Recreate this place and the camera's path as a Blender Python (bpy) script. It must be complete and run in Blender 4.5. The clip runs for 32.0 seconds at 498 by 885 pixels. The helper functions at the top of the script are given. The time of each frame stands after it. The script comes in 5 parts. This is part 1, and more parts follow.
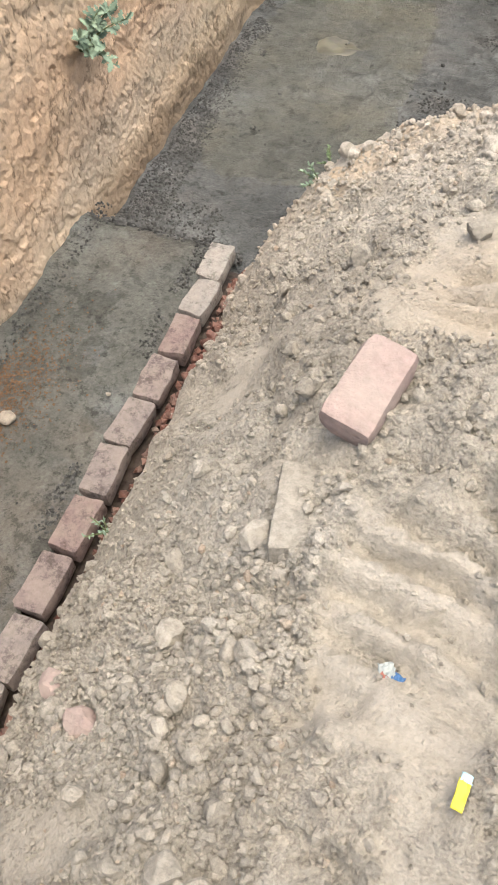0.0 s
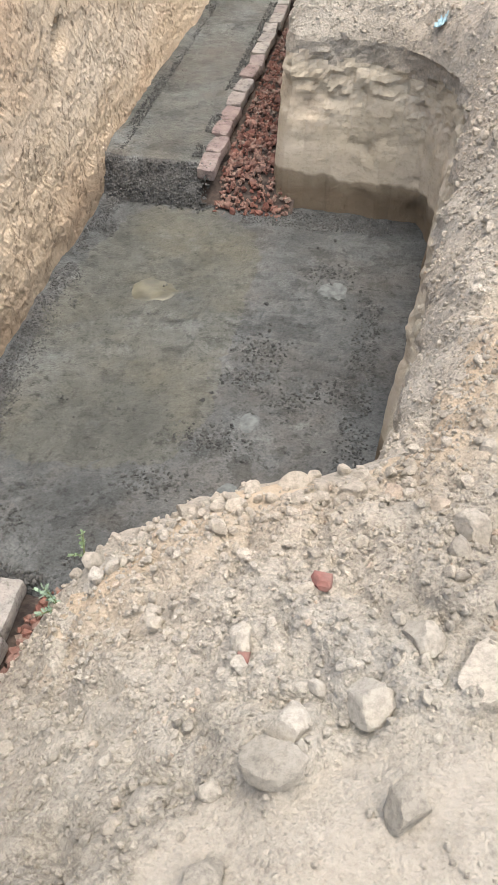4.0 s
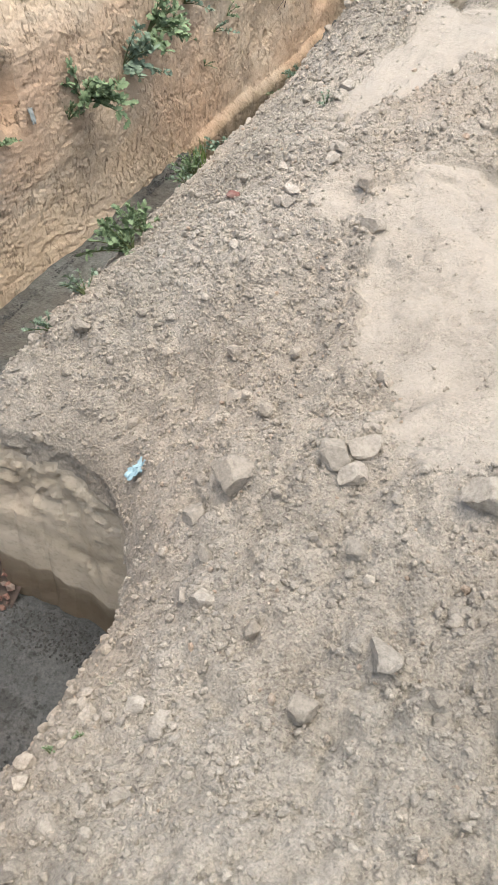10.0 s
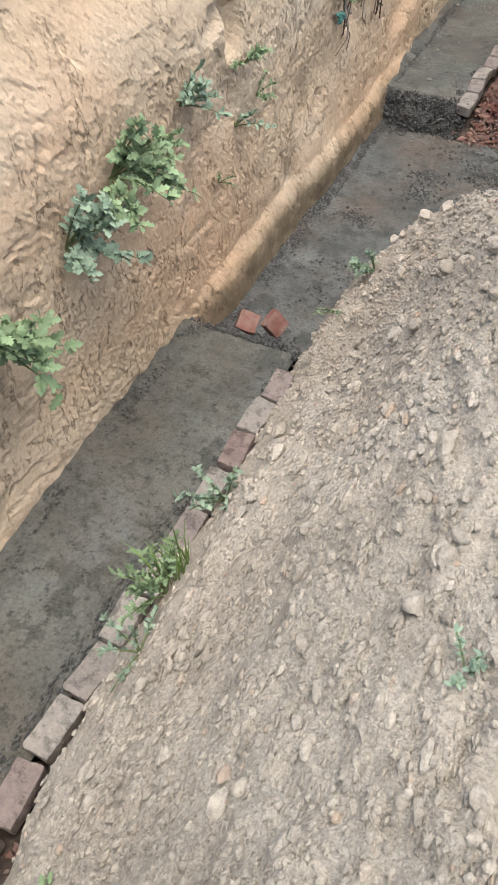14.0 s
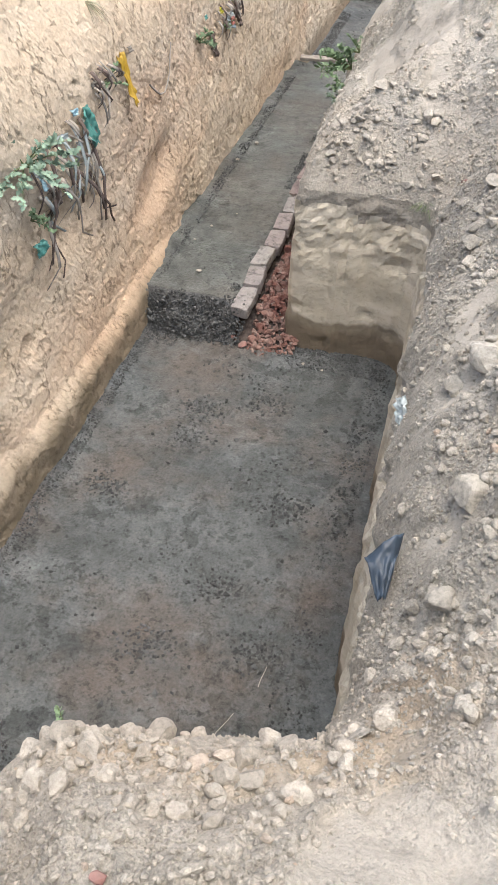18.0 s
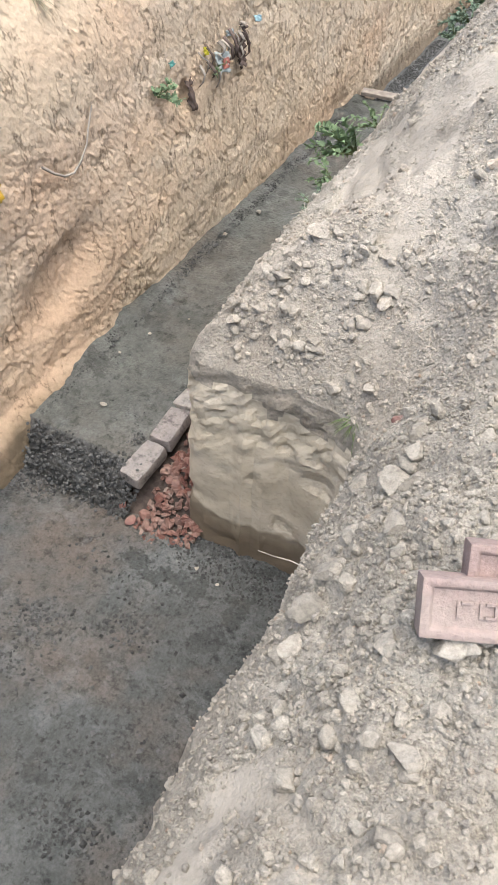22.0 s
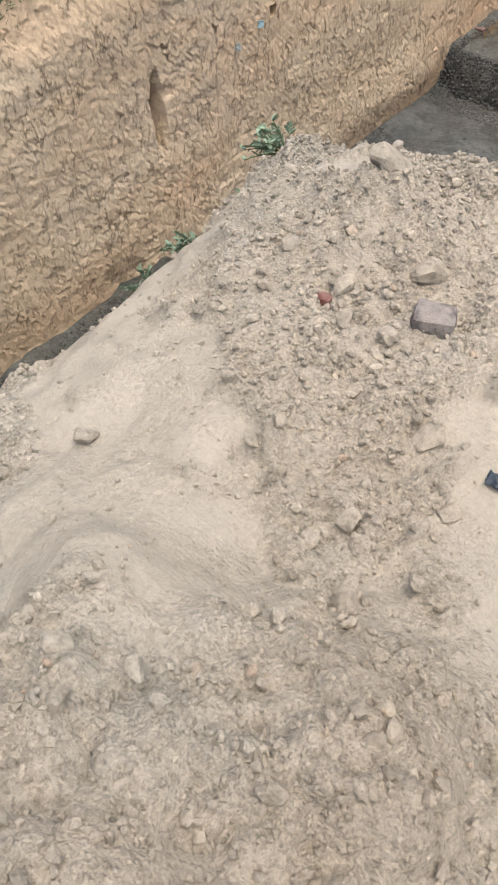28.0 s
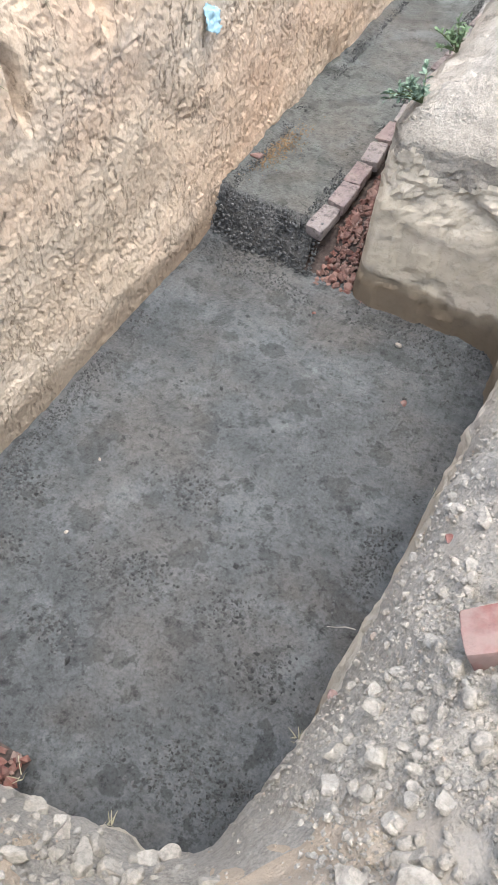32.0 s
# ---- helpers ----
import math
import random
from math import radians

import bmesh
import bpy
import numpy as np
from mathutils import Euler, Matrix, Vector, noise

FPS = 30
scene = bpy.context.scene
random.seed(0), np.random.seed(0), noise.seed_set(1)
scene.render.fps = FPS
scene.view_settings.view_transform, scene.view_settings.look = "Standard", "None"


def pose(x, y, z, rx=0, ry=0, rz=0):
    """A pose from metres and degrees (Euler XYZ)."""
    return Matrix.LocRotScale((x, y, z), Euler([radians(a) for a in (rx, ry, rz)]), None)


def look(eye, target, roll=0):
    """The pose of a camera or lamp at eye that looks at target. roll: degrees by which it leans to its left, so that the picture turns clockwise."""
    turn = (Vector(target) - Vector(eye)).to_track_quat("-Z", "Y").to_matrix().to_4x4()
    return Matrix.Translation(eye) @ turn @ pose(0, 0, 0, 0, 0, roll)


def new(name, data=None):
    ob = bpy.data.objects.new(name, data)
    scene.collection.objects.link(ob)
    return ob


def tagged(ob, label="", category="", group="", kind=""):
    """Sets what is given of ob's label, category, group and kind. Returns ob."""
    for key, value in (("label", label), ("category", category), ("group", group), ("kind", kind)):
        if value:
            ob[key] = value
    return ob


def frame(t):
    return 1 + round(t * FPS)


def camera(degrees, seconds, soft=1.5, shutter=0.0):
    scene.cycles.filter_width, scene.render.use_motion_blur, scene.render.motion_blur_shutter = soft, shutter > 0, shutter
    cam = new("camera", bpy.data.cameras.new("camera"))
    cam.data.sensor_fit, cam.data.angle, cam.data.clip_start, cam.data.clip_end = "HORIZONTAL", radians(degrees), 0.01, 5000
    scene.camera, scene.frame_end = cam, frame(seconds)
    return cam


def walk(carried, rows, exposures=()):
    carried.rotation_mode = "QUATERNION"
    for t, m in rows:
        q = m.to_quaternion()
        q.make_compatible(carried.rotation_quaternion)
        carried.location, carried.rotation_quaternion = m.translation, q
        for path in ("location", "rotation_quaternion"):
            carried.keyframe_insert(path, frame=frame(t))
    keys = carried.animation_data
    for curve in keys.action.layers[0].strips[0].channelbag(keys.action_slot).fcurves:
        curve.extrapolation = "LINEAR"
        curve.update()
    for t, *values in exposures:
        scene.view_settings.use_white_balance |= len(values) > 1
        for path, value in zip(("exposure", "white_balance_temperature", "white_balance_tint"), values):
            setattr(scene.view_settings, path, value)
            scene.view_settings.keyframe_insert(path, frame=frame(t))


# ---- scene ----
cam = camera(34.6, 32.0, soft=0.8)
PATH = [
    (0, (1.674, 0.037, 2.53), (1.269, 1.121, 0.898), -1.4),
    (0.5, (1.72, 0.217, 2.548), (1.327, 1.349, 0.947), -2.3),
    (1, (1.689, 0.368, 2.532), (1.311, 1.549, 0.963), -2.1),
    (1.5, (1.617, 0.566, 2.511), (1.26, 1.8, 0.978), -1.7),
    (2, (1.649, 0.692, 2.511), (1.316, 1.96, 1.001), -1.3),
    (2.5, (1.75, 0.815, 2.557), (1.452, 2.116, 1.067), -0.6),
    (3, (1.782, 0.86, 2.572), (1.512, 2.185, 1.099), -0.4),
    (3.5, (1.759, 0.918, 2.581), (1.525, 2.27, 1.126), 0.2),
    (5.5, (2.074, 1.785, 2.622), (1.646, 3.168, 1.242), -2.0),
    (6, (2.2, 1.988, 2.689), (1.746, 3.361, 1.307), -2.3),
    (6.5, (2.435, 2.214, 2.731), (1.959, 3.625, 1.395), -1.8),
    (7, (2.611, 2.44, 2.785), (2.124, 3.905, 1.513), -2.6),
    (7.5, (2.718, 2.698, 2.88), (2.202, 4.204, 1.669), -2.6),
    (8, (2.847, 2.929, 2.932), (2.253, 4.415, 1.732), -2.0),
    (8.5, (2.896, 3.055, 2.986), (2.232, 4.486, 1.757), -1.7),
    (9, (2.877, 3.392, 2.97), (2.242, 4.801, 1.7), -0.6),
    (9.5, (2.915, 3.675, 3.008), (2.339, 5.063, 1.689), 0.4),
    (10, (2.997, 4.001, 3.048), (2.445, 5.348, 1.677), 1.1),
    (10.5, (2.928, 4.383, 3.015), (2.34, 5.688, 1.618), 1.2),
    (11, (2.912, 4.657, 3.006), (2.261, 5.917, 1.596), 1.8),
    (11.5, (2.845, 4.947, 2.94), (2.121, 6.169, 1.533), 1.7),
    (12, (2.73, 5.318, 2.95), (1.968, 6.52, 1.544), 1.6),
    (12.5, (2.604, 5.859, 3.018), (1.849, 7.041, 1.593), 0.1),
    (13, (2.357, 6.218, 2.969), (1.676, 7.403, 1.509), -1.4),
    (13.5, (2.005, 6.538, 2.943), (1.369, 7.735, 1.472), -1.5),
    (15.5, (1.655, 8.09, 3.11), (1.133, 9.253, 1.569), -2.4),
    (16, (1.725, 8.307, 3.084), (1.234, 9.538, 1.587), -2.5),
    (16.5, (1.704, 8.505, 3.087), (1.248, 9.814, 1.644), -1.8),
    (17, (1.658, 8.785, 3.032), (1.222, 10.158, 1.645), -1.9),
    (17.5, (1.741, 8.918, 3.013), (1.315, 10.302, 1.633), -1.7),
    (18, (1.898, 9.005, 3.013), (1.468, 10.363, 1.608), -1.5),
    (18.5, (1.978, 9.146, 3.006), (1.512, 10.461, 1.573), -1.9),
    (19, (2.023, 9.407, 2.904), (1.487, 10.663, 1.443), -2.4),
    (19.5, (2.105, 9.619, 2.872), (1.473, 10.821, 1.404), -3.6),
    (20, (2.21, 9.878, 2.881), (1.576, 11.062, 1.399), -3.0),
    (20.5, (2.237, 10.165, 2.877), (1.642, 11.368, 1.394), -2.1),
    (21, (2.316, 10.45, 2.871), (1.709, 11.652, 1.393), -1.6),
    (21.5, (2.357, 10.737, 2.927), (1.712, 11.923, 1.451), -1.3),
    (22, (2.276, 11.034, 2.928), (1.604, 12.218, 1.462), -0.9),
    (22.5, (2.253, 11.24, 2.908), (1.541, 12.392, 1.437), -1.4),
    (23, (2.27, 11.494, 2.9), (1.544, 12.618, 1.414), -1.6),
    (23.5, (2.168, 11.877, 2.858), (1.492, 13.012, 1.357), -1.0),
    (24, (2.187, 12.208, 2.861), (1.574, 13.385, 1.365), 0.6),
    (24.5, (2.353, 12.579, 2.946), (1.786, 13.816, 1.481), 2.0),
    (25, (2.431, 12.886, 2.925), (1.912, 14.186, 1.497), 1.5),
    (25.5, (2.482, 13.31, 3.135), (2.135, 14.579, 1.629), 5.2),
    (26, (2.617, 13.536, 3.128), (2.246, 14.79, 1.615), 3.7),
    (26.5, (2.779, 13.688, 3.23), (2.31, 14.903, 1.712), 2.2),
    (28.5, (2.659, 14.619, 3.055), (1.748, 15.471, 1.492), -4.1),
    (29, (2.476, 14.949, 3.117), (1.503, 15.734, 1.556), -6.2),
    (29.5, (2.343, 15.258, 3.125), (1.35, 16.01, 1.56), -7.0),
    (30, (2.169, 15.549, 3.106), (1.256, 16.342, 1.513), -6.5),
    (30.5, (2.086, 15.798, 3.15), (1.266, 16.667, 1.547), -4.9),
    (31, (2.106, 16.044, 3.197), (1.384, 16.984, 1.587), -2.2),
    (31.5, (2.056, 16.254, 3.181), (1.445, 17.26, 1.564), 0.6),
    (32, (1.988, 16.42, 3.136), (1.462, 17.487, 1.528), 3.2),
]
walk(cam, [(t, look(eye, target, roll)) for t, eye, target, roll in PATH], [(0, 1.50, 6700, 10), (3, 1.44, 6550, 10), (6, 1.67, 6250, 10), (7, 1.42, 6150, 10), (8, 1.08, 6400, 10), (10, 1.13, 6450, 10), (11, 1.12, 6550, 10), (12, 1.14, 6550, 10), (13, 1.08, 6450, 10), (15.5, 1.55, 6300, 10), (17, 1.48, 6100, 10), (18, 1.46, 6150, 10), (20, 1.79, 5850, 10), (21, 1.44, 6050, 10), (22, 1.50, 6150, 10), (23, 1.53, 6000, 10), (24, 1.55, 5850, 10), (25, 1.49, 6200, 10), (26, 0.98, 6350, 10), (29, 1.22, 6650, 10), (30, 1.44, 6600, 10), (31, 1.68, 6250, 10), (32, 1.71, 5850, 10)])

# ---- light ----
world = bpy.data.worlds.new("overcast")
scene.world = world
world.use_nodes = True
wn = world.node_tree
sky = wn.nodes.new("ShaderNodeTexSky")
sky.sky_type = "NISHITA"
sky.sun_disc = False
sky.sun_elevation = radians(79)
sky.sun_rotation = radians(105)
sky.air_density, sky.dust_density, sky.ozone_density = 1.0, 6.0, 0.6
wn.links.new(sky.outputs[0], wn.nodes["Background"].inputs[0])
wn.nodes["Background"].inputs[1].default_value = 0.15
sun = new("sun", bpy.data.lights.new("sun", "SUN"))
sun.data.energy, sun.data.angle, sun.data.color = 1.3, radians(90), (1.0, 0.97, 0.86)
sun.matrix_world = look((2.2, -0.6, 12), (0, 0, 0))

# ---- noise ----


def lattice(ix, iy, iz, seed):
    h = (ix.astype(np.int64) * 374761393 + iy.astype(np.int64) * 668265263 + iz.astype(np.int64) * 1274126177 + seed * 974711) & 0xFFFFFFFF
    h = ((h ^ (h >> 13)) * 1103515245 + 12345) & 0xFFFFFFFF
    h = ((h ^ (h >> 16)) * 2246822519) & 0xFFFFFFFF
    return ((h >> 8) & 0xFFFF) / 32767.5 - 1.0


def vnoise(x, y, z, seed=0):
    """Smooth noise between -1 and 1."""
    x, y, z = np.broadcast_arrays(np.asarray(x, float), np.asarray(y, float), np.asarray(z, float))
    ix, iy, iz = np.floor(x), np.floor(y), np.floor(z)
    fx, fy, fz = x - ix, y - iy, z - iz
    fx, fy, fz = (f * f * (3 - 2 * f) for f in (fx, fy, fz))
    out = 0
    for dx in (0, 1):
        for dy in (0, 1):
            for dz in (0, 1):
                w = (fx if dx else 1 - fx) * (fy if dy else 1 - fy) * (fz if dz else 1 - fz)
                out = out + w * lattice(ix + dx, iy + dy, iz + dz, seed)
    return out


def fbm(x, y, z, octaves=4, seed=0, gain=0.5):
    out, amp, total, k = 0, 1.0, 0.0, 1.0
    for n in range(octaves):
        out = out + amp * vnoise(x * k + 7.1 * n, y * k + 3.7 * n, z * k + 1.3 * n, seed + n)
        total += amp
        amp *= gain
        k *= 2.03
    return out / total


def knobs(x, y, cell, seed):
    """Rounded knobs of uneven size packed on a plane, height 0 to 1."""
    ix, iy = np.floor(x / cell), np.floor(y / cell)
    best = np.zeros(np.shape(x))
    for dx in (-1, 0, 1):
        for dy in (-1, 0, 1):
            cx, cy = ix + dx, iy + dy
            jx, jy, size = (0.5 + 0.5 * lattice(cx, cy, 0 * cx, seed + k) for k in (0, 1, 2))
            r = cell * (0.35 + 0.5 * size * size)
            near = 1 - ((x - (cx + 0.1 + 0.8 * jx) * cell) ** 2 + (y - (cy + 0.1 + 0.8 * jy) * cell) ** 2) / (r * r)
            best = np.maximum(best, np.sqrt(np.maximum(near, 0)) * (0.35 + 0.65 * size))
    return best


def step(a, b, x):
    u = np.clip((np.asarray(x, float) - a) / (b - a), 0, 1)
    return u * u * (3 - 2 * u)


# ---- materials ----


class Mat:
    """A node material with a short way to write its nodes."""

    def __init__(self, name, roughness=0.9):
        self.m = bpy.data.materials.new(name)
        self.m.use_nodes = True
        self.t = self.m.node_tree
        self.b = self.t.nodes["Principled BSDF"]
        self.b.inputs["Roughness"].default_value = roughness
        self.b.inputs["Specular IOR Level"].default_value = 0.25
        geo = self.t.nodes.new("ShaderNodeNewGeometry")
        self.pos = geo.outputs["Position"]
        self.island = geo.outputs["Random Per Island"]
        self.pick = self.t.nodes.new("ShaderNodeObjectInfo").outputs["Random"]

    def link(self, a, b):
        self.t.links.new(a, b)

    def scaled(self, s):
        n = self.t.nodes.new("ShaderNodeVectorMath")
        n.operation = "MULTIPLY"
        n.inputs[1].default_value = s
        self.link(self.pos, n.inputs[0])
        return n.outputs[0]

    def noise(self, scale, detail=4, rough=0.55, stretch=None):
        n = self.t.nodes.new("ShaderNodeTexNoise")
        n.inputs["Scale"].default_value = scale
        n.inputs["Detail"].default_value = detail
        n.inputs["Roughness"].default_value = rough
        self.link(self.scaled(stretch) if stretch else self.pos, n.inputs["Vector"])
        return n.outputs["Fac"]

    def cells(self, scale, stretch=None):
        n = self.t.nodes.new("ShaderNodeTexVoronoi")
        n.inputs["Scale"].default_value = scale
        self.link(self.scaled(stretch) if stretch else self.pos, n.inputs["Vector"])
        return n.outputs["Distance"]

    def ramp(self, fac, stops):
        n = self.t.nodes.new("ShaderNodeValToRGB")
        while len(n.color_ramp.elements) < len(stops):
            n.color_ramp.elements.new(0.5)
        for e, (at, c) in zip(n.color_ramp.elements, stops):
            e.position = at
            e.color = (c, c, c, 1) if isinstance(c, (int, float)) else (*c, 1)
        self.link(fac, n.inputs[0])
        return n.outputs[0]

    def math(self, op, a, b):
        n = self.t.nodes.new("ShaderNodeMath")
        n.operation = op
        for s, v in zip(n.inputs, (a, b)):
            if isinstance(v, (int, float)):
                s.default_value = v
            else:
                self.link(v, s)
        return n.outputs[0]

    def mix(self, fac, a, b, mode="MIX"):
        n = self.t.nodes.new("ShaderNodeMix")
        n.data_type, n.blend_type = "RGBA", mode
        for s, v in ((n.inputs["Factor"], fac), (n.inputs["A"], a), (n.inputs["B"], b)):
            if isinstance(v, (int, float)):
                s.default_value = v
            elif isinstance(v, tuple):
                s.default_value = (*v, 1)
            else:
                self.link(v, s)
        return n.outputs["Result"]

    def z(self):
        n = self.t.nodes.new("ShaderNodeSeparateXYZ")
        self.link(self.pos, n.inputs[0])
        return n.outputs["Z"]

    def colour(self, c):
        self.link(c, self.b.inputs["Base Color"])
        return self

    def rough(self, r):
        self.link(r, self.b.inputs["Roughness"])
        return self

    def bump(self, height, strength=0.5, distance=0.01):
        n = self.t.nodes.new("ShaderNodeBump")
        n.inputs["Strength"].default_value = strength
        n.inputs["Distance"].default_value = distance
        self.link(height, n.inputs["Height"])
        last = self.b.inputs["Normal"]
        if last.links:
            self.link(last.links[0].from_socket, n.inputs["Normal"])
        self.link(n.outputs[0], last)
        return self


def dry_soil(name, each=None):
    """Pale dusty spoil: grey-beige with warmer and greyer patches, crumbly between smooth dust."""
    m = Mat(name, 0.97)
    patch = m.ramp(m.noise(1.3, 5, 0.6), [(0.34, (0.253, 0.231, 0.191)), (0.5, (0.314, 0.289, 0.241)), (0.64, (0.374, 0.348, 0.296))])
    warm = m.ramp(m.noise(0.55, 3), [(0.45, 0.0), (0.68, 0.6)])
    c = m.mix(warm, patch, (0.352, 0.300, 0.237))
    grey = m.ramp(m.noise(2.6, 4, 0.6), [(0.52, 0.0), (0.75, 0.55)])
    c = m.mix(grey, c, (0.270, 0.256, 0.223))
    crumbly = m.ramp(m.noise(2.2, 5, 0.62), [(0.40, 0.15), (0.56, 1.0)])
    # crevice shade among the crumbs, multiplied into the colour by noise
    dark = m.ramp(m.noise(34, 5, 0.75), [(0.36, 0.78), (0.5, 1.04)])
    c = m.mix(crumbly, c, m.mix(1.0, c, dark, "MULTIPLY"))
    crumbs = m.ramp(m.noise(75, 6, 0.82), [(0.32, 0.66), (0.56, 1.1)])
    c = m.mix(1.0, c, crumbs, "MULTIPLY")
    if not each:
        layer = m.t.nodes.new("ShaderNodeAttribute")
        layer.attribute_name = "dust"
        dust = m.math("MULTIPLY", layer.outputs["Fac"], m.ramp(m.noise(5, 6, 0.7), [(0.34, 0.15), (0.6, 0.8)]))
        pale = m.mix(m.noise(0.9, 4, 0.6), (0.316, 0.287, 0.237), (0.358, 0.326, 0.274))
        fine = m.ramp(m.noise(110, 5, 0.8), [(0.3, 0.86), (0.6, 1.05)])
        c = m.mix(dust, c, m.mix(1.0, pale, fine, "MULTIPLY"))
        packed = m.t.nodes.new("ShaderNodeAttribute")
        packed.attribute_name = "packed"
        tan = m.mix(m.noise(3.2, 5, 0.65), (0.330, 0.262, 0.183), (0.440, 0.355, 0.255))
        c = m.mix(m.math("MULTIPLY", packed.outputs["Fac"], m.ramp(m.noise(4, 5, 0.65), [(0.3, 0.45), (0.55, 0.95)])), c, m.mix(1.0, tan, fine, "MULTIPLY"))
    if each:
        tone = m.ramp(m.pick if each == "object" else m.island, [(0.0, 0.88), (0.97, 1.2), (1.0, (1.1, 0.95, 0.86))])
        c = m.mix(1.0, c, tone, "MULTIPLY")
    m.colour(c)
    relief = m.noise(42, 8, 0.82)
    if not each:
        relief = m.math("MULTIPLY", relief, m.math("SUBTRACT", 1.0, m.math("MULTIPLY", dust, 0.55)))
    m.bump(relief, 0.75, 0.015)
    if not each:
        loose = m.math("SUBTRACT", 1.0, dust)
        for size, deep in ((90, 0.010), (160, 0.007)):
            m.bump(m.math("MULTIPLY", m.math("SUBTRACT", 1.0, m.cells(size)), loose), 0.5, deep)
    m.bump(m.noise(150, 4, 0.8), 0.6, 0.005)
    return m.m


def clay_cut():
    """Freshly cut clay of the tall trench side: tan, with orange and grey beds and pick marks."""
    m = Mat("cut clay", 0.95)
    bed = m.ramp(m.noise(1.6, 5, 0.6, (0.7, 0.35, 1.3)), [(0.28, (0.445, 0.345, 0.238)), (0.48, (0.525, 0.424, 0.303)), (0.66, (0.555, 0.468, 0.355))])
    orange = m.ramp(m.noise(0.8, 4, 0.6, (1, 0.6, 1.2)), [(0.45, 0.0), (0.67, 0.75)])
    c = m.mix(orange, bed, (0.53, 0.365, 0.24))
    grey = m.ramp(m.noise(1.1, 4, 0.6, (1, 0.4, 1.6)), [(0.56, 0.0), (0.74, 0.6)])
    c = m.mix(grey, c, (0.352, 0.311, 0.250))
    # pick marks as dark flecks: small overhang shadows put into the colour
    marks = m.ramp(m.noise(19, 7, 0.8, (1, 1.1, 0.9)), [(0.33, 0.7), (0.4, 1.03)])
    c = m.mix(1.0, c, marks, "MULTIPLY")
    toothed = m.t.nodes.new("ShaderNodeAttribute")
    toothed.attribute_name = "combed"
    where = m.math("MULTIPLY", toothed.outputs["Fac"], m.ramp(m.noise(1.2, 3, 0.6), [(0.38, 0.0), (0.52, 0.8)]))
    comb = m.noise(34, 4, 0.7, (1, 1.2, 0.13))
    # groove shade of the comb marks, also darkened into the colour
    c = m.mix(where, c, m.mix(1.0, c, m.ramp(comb, [(0.37, 0.78), (0.46, 1.03)]), "MULTIPLY"))
    grain = m.ramp(m.noise(55, 6, 0.8), [(0.33, 0.84), (0.58, 1.06)])
    c = m.mix(1.0, c, grain, "MULTIPLY")
    # thin cracks and tool scratches, crack shadow mixed in as dark brown
    run = m.math("ABSOLUTE", m.math("SUBTRACT", m.noise(7.5, 6, 0.62, (1, 1.5, 0.6)), 0.5), 0.0)
    broken = m.ramp(m.noise(5.0, 4, 0.65), [(0.46, 0.0), (0.56, 1.0)])
    crack = m.math("MULTIPLY", m.ramp(run, [(0.0, 1.0), (0.016, 0.0)]), broken)
    c = m.mix(m.math("MULTIPLY", crack, 0.6), c, (0.149, 0.105, 0.063))
    # rising damp: a wavy darker band over the wet concrete
    wave = m.math("ADD", m.z(), m.math("MULTIPLY", m.noise(3.0, 3), -0.16))
    damp = m.ramp(wave, [(0.06, 0.55), (0.17, 0.0)])
    c = m.mix(damp, c, (0.105, 0.077, 0.050))
    wet = m.t.nodes.new("ShaderNodeAttribute")
    wet.attribute_name = "damp"
    c = m.mix(m.math("MULTIPLY", wet.outputs["Fac"], m.ramp(m.noise(6, 4, 0.65), [(0.35, 0.45), (0.6, 0.88)])), c, (0.138, 0.110, 0.069))
    m.colour(c)
    flakes = m.ramp(m.noise(13, 7, 0.68, (1, 1.25, 0.75)), [(0.34, 0.0), (0.37, 0.3), (0.44, 0.36), (0.465, 0.62), (0.53, 0.68), (0.55, 0.95), (0.7, 1.0)])
    m.bump(m.math("SUBTRACT", 1.0, crack), 0.9, 0.02)
    m.bump(flakes, 0.45, 0.018)
    m.bump(m.noise(26, 8, 0.82, (1, 1.1, 0.9)), 0.75, 0.026)
    m.bump(m.math("MULTIPLY", comb, where), 0.5, 0.02)
    m.bump(m.cells(30, (1, 1.3, 0.8)), 0.35, 0.012)
    m.bump(m.noise(90, 4, 0.8), 0.5, 0.006)
    return m.m


